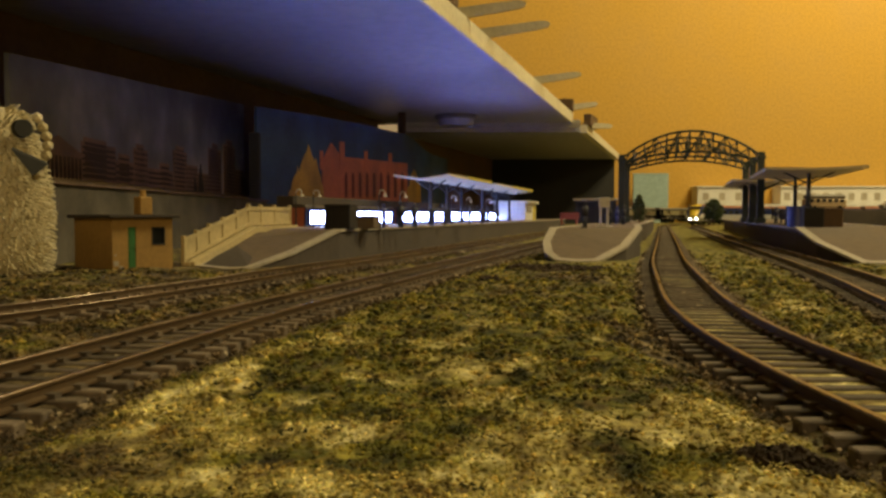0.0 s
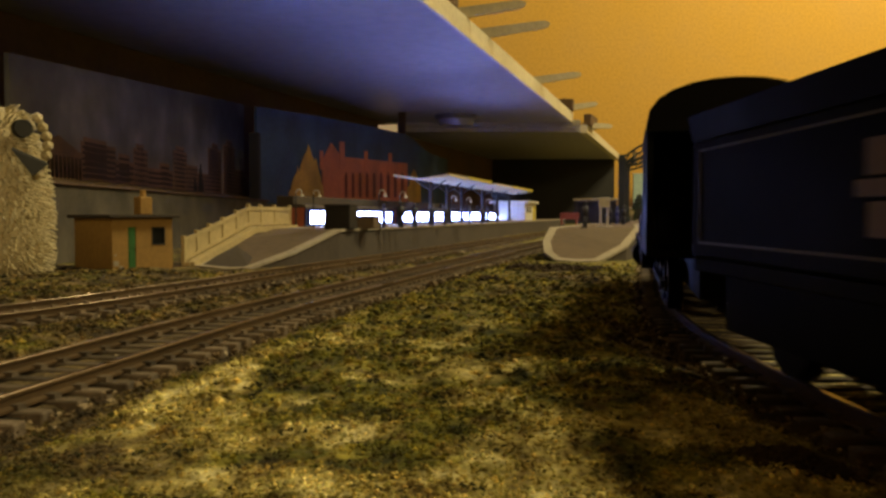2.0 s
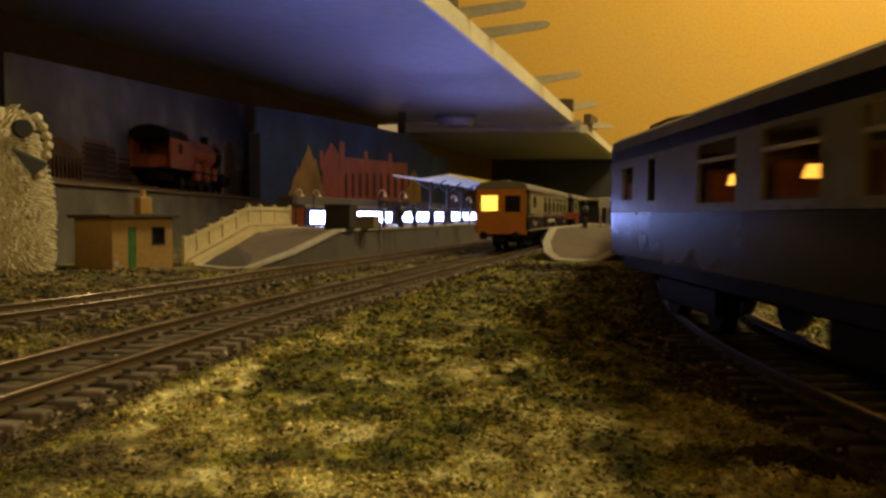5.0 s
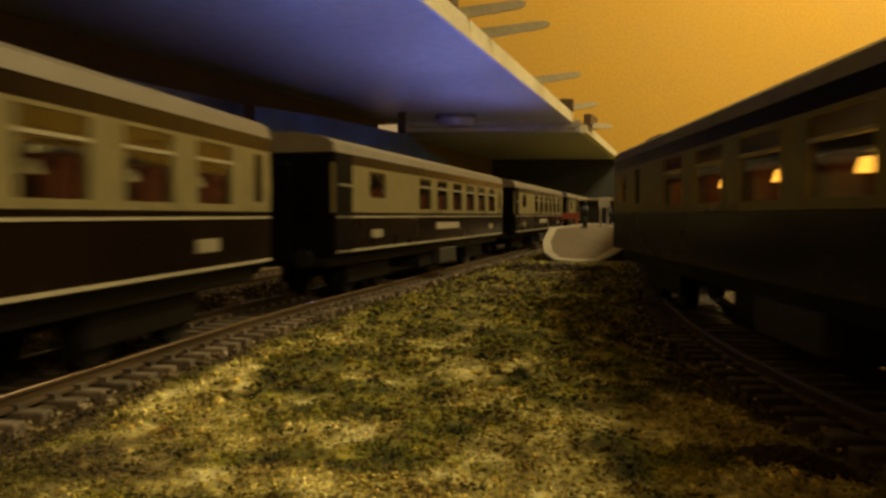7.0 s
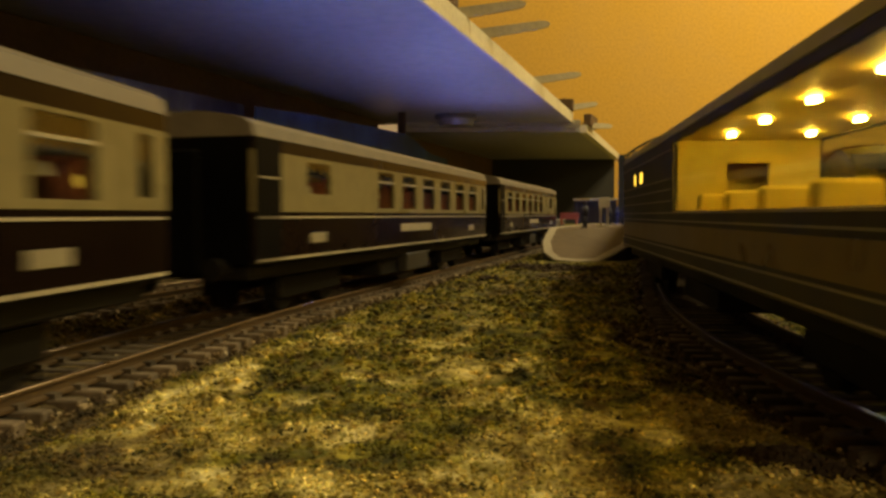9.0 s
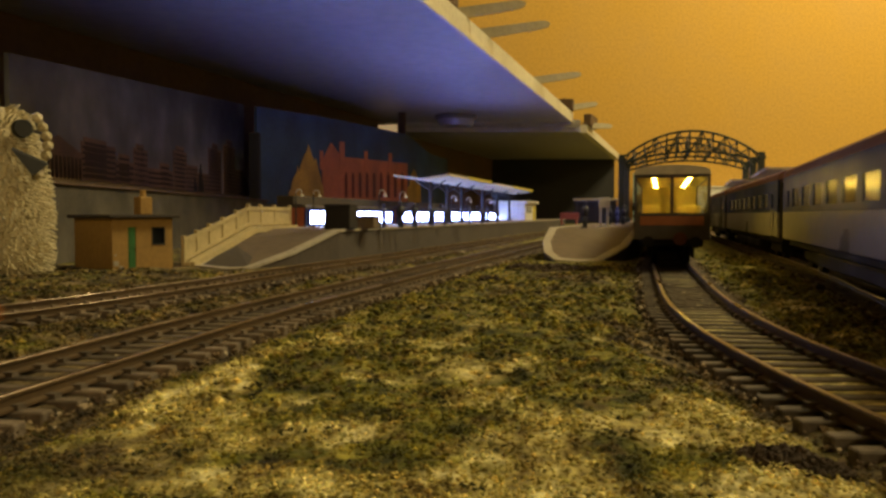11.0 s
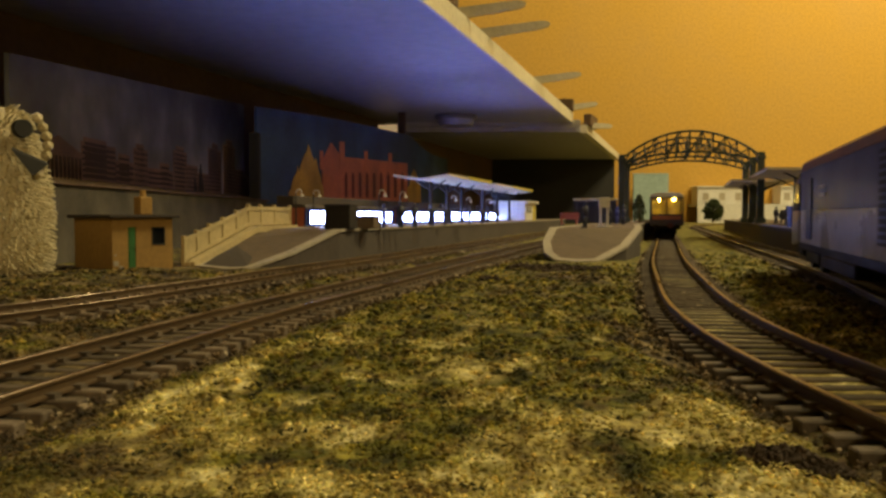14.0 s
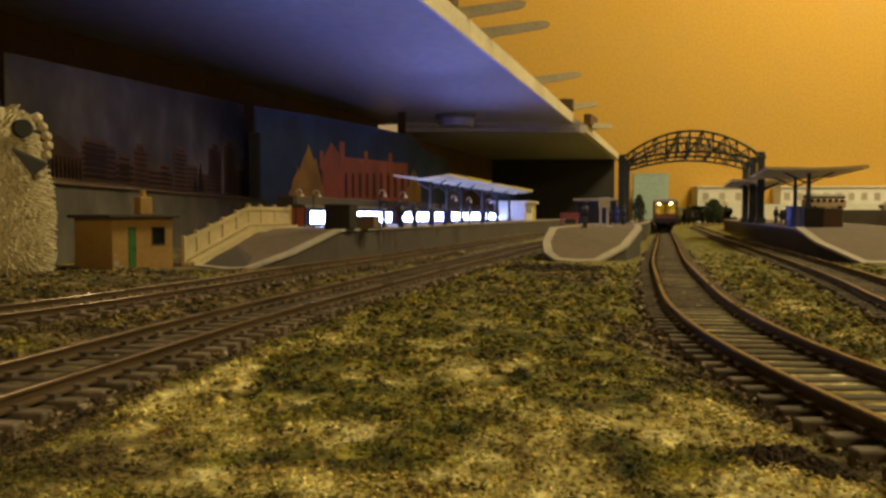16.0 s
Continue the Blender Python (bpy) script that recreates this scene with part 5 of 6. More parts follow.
def pullman(label, length, wins, lamps=True, roof=COACHGREY, lead=False, tail=False, group="", pipes=False, lit=True, porch=False):
    th = thing("pullman_carriage", mpose(0, 0, 0), label, "carriage", group)
    h = length / 2
    for s in (-1, 1):
        xa, xb = (17, 18) if s > 0 else (-18, -17)
        low = part("lower_panel", boxes((xa, xb, -h, h, 14, 25.8), bev=0.2), UMBER, th, "dark umber lower panel")
        side_with_windows(th, s, -h, h, 25.8, 39.7, wins, PULLCREAM)
        part("letterboard", boxes((xa, xb, -h, h, 39.7, 42.7)), UMBER, th)
        xl = (18, 18.25) if s > 0 else (-18.25, -18)
        if porch:
            part("waist_line", boxes((*xl, -h + 1, h - 1, 24.2, 24.7)), LINING, low, "pale waist lining")
            part("sole_line", boxes((*xl, -h + 1, h - 1, 14.3, 14.95)), LINING, low, "pale lower lining")
            part("name_panel", boxes((*xl, -19, 19, 19.3, 22.0), bev=0.1), LINING, low, "pale name panel")
            part("vestibule_door", boxes((*xl, h - 13, h - 0.4, 14.2, 42.6), bev=0.1), BLACK, th, "dark vestibule door")
            part("grab_rail", boxes((*((xl[1], xl[1] + 0.4) if s > 0 else (xl[0] - 0.4, xl[0])), h - 11.5, h - 2, 33.4, 33.8)), LINING, th)
            for y in (-h * 0.72, h * 0.72):
                part("crest_plate", boxes((*xl, y - 5, y + 5, 17.8, 20.4), bev=0.1), worn("crest_grey", (0.3, 0.27, 0.2), 0.8, 1.2, 90.0, 0.5), low)
    part("floor_pan", boxes((-17, 17, -h + 1, h - 1, 14, 15.2)), UNDER, th)
    seats = bmesh.new()
    for c, w, lo, hi in wins:
        if w > 9:
            for s in (-1, 1):
                box(seats, s * 11 - 5, s * 11 + 5, c + w * 0.42, c + w * 0.42 + 3.5, 15.2, 34, bev=0.8)
                box(seats, s * 11 - 5, s * 11 + 5, c - w * 0.42 - 3.5, c - w * 0.42, 15.2, 34, bev=0.8)
    part("seats", seats, CURTAIN, th, "brown seat backs")
    tabs = bmesh.new()
    for c, w, lo, hi in wins:
        if w > 9:
            for s in (-1, 1):
                box(tabs, s * 13 - 4, s * 13 + 4, c - 5, c + 5, 26.3, 27.2)
                box(tabs, s * 13 - 1, s * 13 + 1, c - 1, c + 1, 15.2, 26.3)
    part("tables", tabs, WHITEPAINT, th)
    if lamps:
        for k, (c, w, lo, hi) in enumerate(wins):
            if w > 9:
                for s in (-1, 1):
                    part("lamp_shade", rods(((s * 14, c, 30.6), (s * 14, c, 32.6), 1.7, 1.1), seg=12), AMBER if lit else CREAM, th, "glowing amber table lamp" if lit else "")
    arched_roof(th, -h, h, 18.2, 42.7, 48.6, roof)
    for k in range(7):
        y = -h + length * (k + 0.5) / 7
        part("roof_vent", boxes((-3, 3, y - 3, y + 3, 48.2, 49.5), bev=0.5), roof, th)
    if pipes:
        for e in (1, -1):
            bm = bmesh.new()
            pts = [(-9, e * (h - 1), 45.4), (-8, e * (h - 5), 49.8), (-6, e * (h - 14), 50.8), (-4, e * (h - 28), 50.4), (-3, e * (h - 40), 48.6)]
            tube(bm, pts, 0.45)
            part("roof_pipe", bm, UNDER, th)
    part("underframe", boxes((-15, 15, -h + 3, h - 3, 10, 14), (-13, 13, -26, 26, 4, 10), bev=0.5), UNDER, th)
    part("battery_box", boxes((12, 16, -22, 6, 4.5, 11), (-16, -12, -22, 6, 4.5, 11), bev=0.4), worn("battery_grey", (0.03, 0.027, 0.023), 0.7, 1.3, 90.0, 0.6), th)
    bogies(th, length)
    if lead:
        f = part("cab_end", boxes((-17.8, 17.8, h - 1, h, 12, 27), (-17.8, -13.5, h - 1, h, 27, 43.4), (13.8, 17.8, h - 1, h, 27, 43.4), (-2.5, 2.5, h - 1, h, 27, 43.4), (-13.5, -2.5, h - 1, h, 38.5, 43.4), (2.5, 13.8, h - 1, h, 39, 43.4)), ENDORANGE, th, "orange painted cab end")
        part("lit_window", boxes((2.6, 13.7, h - 0.7, h - 0.3, 28.0, 38.4)), CABLIT, f, "brightly lit yellow cab window")
        part("dark_window", boxes((-13.4, -2.6, h - 0.7, h - 0.3, 27.2, 38.3)), DARKPANE, f)
        part("coupler", boxes((-4, 4, h, h + 5, 7, 9), bev=0.4), UNDER, th)
        for q in (-11, 11):
            part("buffer", rods(((q, h, 11), (q, h + 5, 11), 1.3), ((q, h + 5, 11), (q, h + 6, 11), 2.8), seg=12), UNDER, th)
        corridor_end(th, -h, -1)
    elif tail:
        corridor_end(th, h, 1)
        part("cab_end", boxes((-17.8, 17.8, -h, -h + 1, 12, 45)), ENDORANGE, th)
    else:
        corridor_end(th, h, 1)
        corridor_end(th, -h, -1)
    return th


def observation_car(length=260):
    th = thing("observation_car", mpose(0, 0, 0), "dark observation carriage with a lit glazed rear saloon", "carriage")
    h = length / 2
    y1 = 12.0        # saloon from the rear end to here
    for s in (-1, 1):
        xa, xb = (17, 18) if s > 0 else (-18, -17)
        xl = (18, 18.3) if s > 0 else (-18.3, -18)
        low = part("lower_panel", boxes((xa, xb, -h, h, 13, 26), bev=0.2), ROOFDARK, th, "dark lower panel with pale lining")
        part("band", boxes((*xl, -h + 4, h - 4, 17.5, 22.5)), OBSBAND, low, "ochre band")
        for z in (13.6, 16.4, 23.4, 25.4):
            part("lining", boxes((*xl, -h + 1, h - 1, z, z + 0.35)), LINING, low)
        side_with_windows(th, s, y1, h, 26, 45, [(h - 36.5, 7, 35.4, 39.2), (h - 54, 9, 35.4, 39.2)], ROOFDARK, pane=CABLIT if s < 0 else PANE)
        for z in (28.5, 31.5, 34.2, 41.5):
            part("lining", boxes((*xl, y1 + 1, h - 1, z, z + 0.3)), LINING, low)
        fr = part("saloon_frame", boxes((xa, xb, -h, y1, 43.2, 45), (xa, xb, y1 - 1.2, y1, 26, 43.2), (xa, xb, -h, -h + 1.6, 26, 43.2), bev=0.15), ROOFDARK, th)
        g = part("saloon_pane", boxes(((xa + xb) / 2 - 0.15, (xa + xb) / 2 + 0.15, -h + 1.6, y1 - 1.2, 26, 43.2)), PANE, fr, "large clear saloon window")
        g.visible_shadow = False
    part("rear_panel", boxes((-17.8, 17.8, -h, -h + 1, 13, 26)), ROOFDARK, th)
    part("rear_band", boxes((-15, 15, -h - 0.4, -h, 20.0, 24.5)), worn("rear_red_band", (0.30, 0.10, 0.04), 0.8, 1.1, 60.0, 0.4), th, "red-brown rear band")
    fr = part("rear_frame", boxes((-17.8, -16.6, -h, -h + 1, 26, 45), (16.6, 17.8, -h, -h + 1, 26, 45), (-0.7, 0.7, -h, -h + 1, 26, 43.4), (-16.6, 16.6, -h, -h + 1, 43.4, 45)), ROOFDARK, th)
    for a, b in ((-16.6, -0.7), (0.7, 16.6)):
        g = part("rear_pane", boxes((a, b, -h + 0.4, -h + 0.6, 26, 43.4)), PANE, fr)
        g.visible_shadow = False
    part("floor_pan", boxes((-17, 17, -h + 1, h - 1, 13, 14.5)), WOOD, th)
    inner = part("saloon_ceiling", boxes((-16.9, 16.9, -h + 1.2, y1, 43.6, 44.6)), SALOON, th)
    part("bulkhead", boxes((-16.9, -5, y1 - 2.5, y1 - 1.4, 14.5, 43.5), (5, 16.9, y1 - 2.5, y1 - 1.4, 14.5, 43.5), (-5, 5, y1 - 2.5, y1 - 1.4, 38, 43.5)), SALOON, th, "pale saloon bulkhead")
    part("vestibule_wall", boxes((-16.9, 16.9, y1 + 14, y1 + 15, 14.5, 44)), SALOON, th)
    for k in range(5):
        y = -h + 12 + k * 27
        for s in (-1, 1):
            part("ceiling_lamp", rods(((s * 8.5, y, 42.6), (s * 8.5, y, 43.5), 0.9, 0.8), seg=14), YELLOWLIT, th, "glowing yellow ceiling lamp")
    for k in range(5):
        y = -h + 16 + k * 26
        for s in (-1, 1):
            a = part("armchair", boxes((s * 10 - 4.5, s * 10 + 4.5, y - 5, y + 5, 14.5, 22), (s * 10 - 4.5, s * 10 + 4.5, y + 4, y + 7, 22, 30), (s * 10 - 5.5, s * 10 - 4.2, y - 5, y + 5, 22, 26), (s * 10 + 4.2, s * 10 + 5.5, y - 5, y + 5, 22, 26), bev=0.7), SALOON, th, "pale saloon armchair")
    arched_roof(th, -h, h, 18.2, 45.0, 50.2, ROOFPALE, label="pale grey domed roof", droop=0.12)
    bm = bmesh.new()
    pts = [(-9, h - 1, 48.2), (-8, h - 5, 52.0), (-6, h - 14, 52.8), (-4, h - 28, 52.4), (-3, h - 40, 51.0)]
    tube(bm, pts, 0.45)
    part("roof_pipe", bm, UNDER, th)
    part("underframe", boxes((-15, 15, -h + 3, h - 3, 9.5, 13), (-13, 13, -20, 20, 4, 9.5), bev=0.5), UNDER, th)
    bogies(th, length, 40)
    corridor_end(th, h, 1, ROOFDARK)
    for q in (-11, 11):
        part("buffer", rods(((q, -h, 12), (q, -h - 5, 12), 1.2), ((q, -h - 5, 12), (q, -h - 6, 12), 2.8), seg=12), UNDER, th)
    part("tail_plate", rods(((4, -h - 1.4, 13.5), (4, -h - 0.4, 13.5), 3.2), seg=18), worn("dull_red", (0.1, 0.03, 0.02), 0.8, 1.2, 90.0, 0.6), th, "round red tail board")
    return th


def drum(bm, y0, y1, r0, r1, z, seg=28):
    return rod(bm, (0, y0, z), (0, y1, z), r0, r1, seg=seg)


def steam_loco(label, paint, length=190, smoke=True):
    """Origin at mid length on the rails; front at +length / 2."""
    th = thing("steam_locomotive", mpose(0, 0, 0), label, "locomotive")
    F = length / 2
    Z = 36.0
    sb, fb = F - 23, F - 148
    bm = bmesh.new()
    drum(bm, sb - 24, sb, 12.6, 12.6, Z)
    part("smokebox", bm, BLACK, th)
    bm = bmesh.new()
    drum(bm, sb, sb + 1.6, 11.6, 10.4, Z), drum(bm, sb + 1.6, sb + 3, 3.0, 2.0, Z), drum(bm, sb + 1.5, sb + 2.2, 8.5, 8.0, Z)
    part("smokebox_door", bm, BLACK, th)
    bm = bmesh.new()
    drum(bm, fb + 30, sb - 24, 13.6, 12.4, Z)
    boiler = part("boiler", bm, paint, th, smooth=False)
    for y in (sb - 24, sb - 48, fb + 31):
        bm = bmesh.new()
        drum(bm, y - 0.6, y + 0.6, 13.4, 13.4, Z)
        part("boiler_band", bm, paint, boiler)
    bm = bmesh.new()
    sec = [(-13.5, 18), (-14, 34), (-13, 43), (-9, 48.5), (0, 50), (9, 48.5), (13, 43), (14, 34), (13.5, 18)]
    sweep(bm, sec, [pose(0, fb * MM, 0), pose(0, (fb + 31) * MM, 0)])
    part("firebox", bm, paint, th)
    ch = part("chimney", rods(((0, sb - 18, 47.5), (0, sb - 18, 49.0), 4.8, 3.7), ((0, sb - 18, 49), (0, sb - 18, 54.5), 3.5, 3.7), ((0, sb - 18, 54.5), (0, sb - 18, 56.2), 4.5, 4.2), seg=20), BLACK, th)
    part("dome", rods(((0, fb + 44, 48), (0, fb + 44, 53), 5.2, 4.6), ((0, fb + 44, 53), (0, fb + 44, 54.6), 4.6, 2.6), seg=20), paint, th)
    part("safety_valve", rods(((0, fb + 20, 49.5), (0, fb + 20, 53.5), 2.2, 1.8), seg=12), LINING, th)
    for s in (-1, 1):
        bm = rods(((s * 13.6, fb + 28, 40), (s * 13.0, sb - 2, 40), 0.4), seg=6)
        for y in (fb + 40, sb - 40, sb - 8):
            rod(bm, (s * 12.4, y, 39.6), (s * 13.6, y, 40), 0.4, seg=6)
        part("handrail", bm, RAILTOP, th)
    # cab
    cb = -F + 2
    for s in (-1, 1):
        xa, xb = (15.8, 17) if s > 0 else (-17, -15.8)
        side_with_windows(th, s, cb, fb + 2, 17, 42, [((cb + fb) / 2 + 4, 11, 30, 38.5)], paint, "cab_side", 1.2, 17.0, DARKPANE)
    part("cab_front", boxes((-15.8, -13, fb, fb + 1.5, 17, 46)), paint, th)
    part("cab_front", boxes((13, 15.8, fb, fb + 1.5, 17, 46)), paint, th)
    part("backhead", boxes((-13, 13, fb - 0.4, fb, 17, 50)), paint, th)
    arched_roof(th, cb - 4, fb + 4, 17.3, 42, 52.5, BLACK, "cab_roof")
    part("running_plate", boxes((-17, 17, -F + 2, F - 6, 16, 17.6), (-17, 17, F - 30, F - 6, 15, 16.4), bev=0.3), BLACK, th)
    for s in (-1, 1):
        for y, r in ((F - 85, 8.5), (F - 112, 8.5), (F - 59, 6.5)):
            part("splasher", rods(((s * 13.2, y, 17.4), (s * 16.4, y, 17.4), r), seg=24), paint, th)
        part("cylinder", rods(((s * 14, F - 46, 10), (s * 14, F - 22, 10), 4.6), seg=18), BLACK, th)
        part("valve_chest", rods(((s * 14, F - 44, 15.6), (s * 14, F - 24, 15.6), 3.2), seg=18), BLACK, th)
        part("coupling_rod", boxes((s * 11.6 - 0.5, s * 11.6 + 0.5, F - 140, F - 58, 5.6, 7.4), bev=0.2), UNDER, th, "blackened steel rod")
        part("connecting_rod", boxes((s * 12.8 - 0.5, s * 12.8 + 0.5, F - 86, F - 40, 8.4, 9.8), bev=0.2), UNDER, th, "blackened steel rod")
        for y in (F - 58, F - 86, F - 114, F - 140):
            r = 11.5 if y > F - 130 else 6.5
            w = part("driving_wheel" if r > 8 else "trailing_wheel", rods(((s * 7.2, y, r), (s * 10.2, y, r), r), ((s * 6.6, y, r), (s * 7.2, y, r), r + 0.7), seg=26), BLACK, th)
            part("hub", rods(((s * 10.2, y, r), (s * 11.0, y, r), 2.2), seg=12), RAILTOP, w)
        for y in (F - 16, F - 38):
            part("leading_wheel", rods(((s * 7.2, y, 6), (s * 9.6, y, 6), 6), ((s * 6.6, y, 6), (s * 7.2, y, 6), 6.7), seg=18), BLACK, th)
    part("frame", boxes((-6, 6, -F + 4, F - 6, 7, 16), (-5.5, 5.5, sb - 20, sb, 17, 26), bev=0.4), BLACK, th)
    beam = part("buffer_beam", boxes((-16.5, 16.5, F - 8, F - 5.5, 9, 16.4), bev=0.3), BLACK, th)
    for q in (-11.3, 11.3):
        part("buffer", rods(((q, F - 5.5, 13), (q, F - 1, 13), 1.9, 1.5), ((q, F - 1, 13), (q, F, 13), 3.4), seg=16), BLACK, beam)
    part("coupler", boxes((-4, 4, F - 6, F + 1, 6.5, 8.5), bev=0.4), BLACK, th)
    for q in (-9, 9):
        part("head_lamp", boxes((q - 1.4, q + 1.4, F - 9.5, F - 6.8, 17.6, 21.4), bev=0.4), BLACK, th)
    if smoke:
        rnd = random.Random(5)
        bm = bmesh.new()
        bmesh.ops.create_icosphere(bm, subdivisions=5, radius=1.0)
        for v in bm.verts:
            d = v.co.normalized()
            k = 9.5 + 2.2 * noise.noise(d * 2.1) + 1.5 * noise.noise(d * 5.0 + Vector((3, 1, 2))) + 0.8 * noise.noise(d * 13.0)
            v.co = Vector((d.x * k, sb - 20 + d.y * k * 1.1, 63.0 + d.z * k * 0.85)) * MM
        part("smoke_puff", bm, COTTON, th, "white cotton wool smoke puff in the chimney", smooth=True)
    return th


def tender(length=116):
    th = thing("tender", mpose(0, 0, 0), "black locomotive tender with coal and a faded emblem", "tender")
    h = length / 2
    for s in (-1, 1):
        xa, xb = (15.6, 17) if s > 0 else (-17, -15.6)
        side = part("tank_side", boxes((xa, xb, -h, h, 17.6, 38), bev=0.4), BLACK, th)
        xl = (17, 17.25) if s > 0 else (-17.25, -17)
        part("lining", boxes((*xl, -h + 4, h - 4, 20, 20.4), (*xl, -h + 4, h - 4, 36, 36.4), (*xl, -h + 4, -h + 4.4, 20.4, 36), (*xl, h - 4.4, h - 4, 20.4, 36)), worn("faint_lining", (0.1, 0.09, 0.08), 0.8, 1.2, 90.0, 0.4), side)
        part("emblem", boxes((*xl, -5, 5, 27, 29), (*xl, -3, 3, 29.4, 33.5), (*xl, -2.4, 2.4, 22.5, 26.5), bev=0.1), worn("emblem_tan", (0.22, 0.15, 0.09), 0.7, 1.2, 120.0, 0.4), side, "faded tan emblem")
    part("front_plate", boxes((-15.6, 15.6, h - 1.4, h, 17.6, 41), bev=0.3), BLACK, th)
    part("back_plate", boxes((-15.6, 15.6, -h, -h + 1.4, 17.6, 40), bev=0.3), BLACK, th)
    part("top_flare", sweep(bmesh.new(), [(-17, 38), (-18, 42.5), (-17.2, 42.5), (-15.8, 38)], [pose(0, -h * 0.9 * MM, 0), pose(0, h * MM, 0)]), BLACK, th)
    part("top_flare", sweep(bmesh.new(), [(15.8, 38), (17.2, 42.5), (18, 42.5), (17, 38)], [pose(0, -h * 0.9 * MM, 0), pose(0, h * MM, 0)]), BLACK, th)
    rnd = random.Random(8)
    bm = bmesh.new()
    box(bm, -15.5, 15.5, -h + 2, h - 2, 30, 37)
    for _ in range(220):
        y = rnd.uniform(-h + 30, h - 6)
        x = rnd.uniform(-14, 14)
        bmesh.ops.create_icosphere(bm, subdivisions=1, radius=rnd.uniform(1.4, 2.8) * MM, matrix=pose(x * MM, y * MM, (37 + 6 * math.cos(x / 14 * 1.4) * rnd.uniform(0.4, 1)) * MM, rnd.uniform(0, 90), rnd.uniform(0, 90), 0))
    part("coal", bm, BLACKFELT, th, "heap of black coal")
    part("underframe", boxes((-16.5, 16.5, -h, h, 15, 17.6), (-13, -11, -h + 6, h - 6, 5, 15), (11, 13, -h + 6, h - 6, 5, 15), bev=0.3), BLACK, th)
    for y in (-36, 0, 36):
        wheelset(th, y, 7.0)
    for q in (-11, 11):
        part("buffer", rods(((q, -h, 13), (q, -h - 4, 13), 1.6), ((q, -h - 4, 13), (q, -h - 5, 13), 3.2), seg=12), BLACK, th)
    return th


def intercity_coach(length=303):
    th = thing("intercity_coach", mpose(0, 0, 0), "blue and grey express coach with dark windows", "carriage", "express train coaches")
    h = length / 2
    wins = [(-h + 45 + k * 30.2, 21, 29.0, 37.5) for k in range(8)] + [(-h + 20, 6, 29, 37), (h - 20, 6, 29, 37)]
    for s in (-1, 1):
        xa, xb = (17, 18) if s > 0 else (-18, -17)
        part("lower_panel", boxes((xa, xb, -h, h, 13, 26.5), bev=0.2), RAILGREY, th, "pale grey lower panel")
        side_with_windows(th, s, -h, h, 26.5, 39.5, wins, RAILBLUE, pane=DARKPANE)
        part("cant_panel", boxes((xa, xb, -h, h, 39.5, 44.0)), RAILBLUE, th)
        part("door", boxes((*((18, 18.3) if s > 0 else (-18.3, -18)), h - 25, h - 15, 14.5, 28), bev=0.1), RAILGREY, th)
    part("floor_pan", boxes((-17, 17, -h + 1, h - 1, 13, 14.5)), UNDER, th)
    arched_roof(th, -h, h, 18.2, 44.0, 51.0, ROOFBROWN, label="brown ribbed roof")
    for k in range(24):
        y = -h + (k + 0.5) * length / 24
        part("roof_rib", sweep(bmesh.new(), [(-15, 47.4), (-10, 49.9), (0, 51.3), (10, 49.9), (15, 47.4), (10, 49.2), (0, 50.6), (-10, 49.2)], [pose(0, (y - 0.6) * MM, 0), pose(0, (y + 0.6) * MM, 0)]), ROOFBROWN, th)
    part("underframe", boxes((-15, 15, -h + 3, h - 3, 9.5, 13), (-15.5, 15.5, -60, 60, 4.5, 9.5), bev=0.6), UNDER, th)
    bogies(th, length, 48)
    corridor_end(th, h, 1, ROOFDARK)
    corridor_end(th, -h, -1, ROOFDARK)
    return th


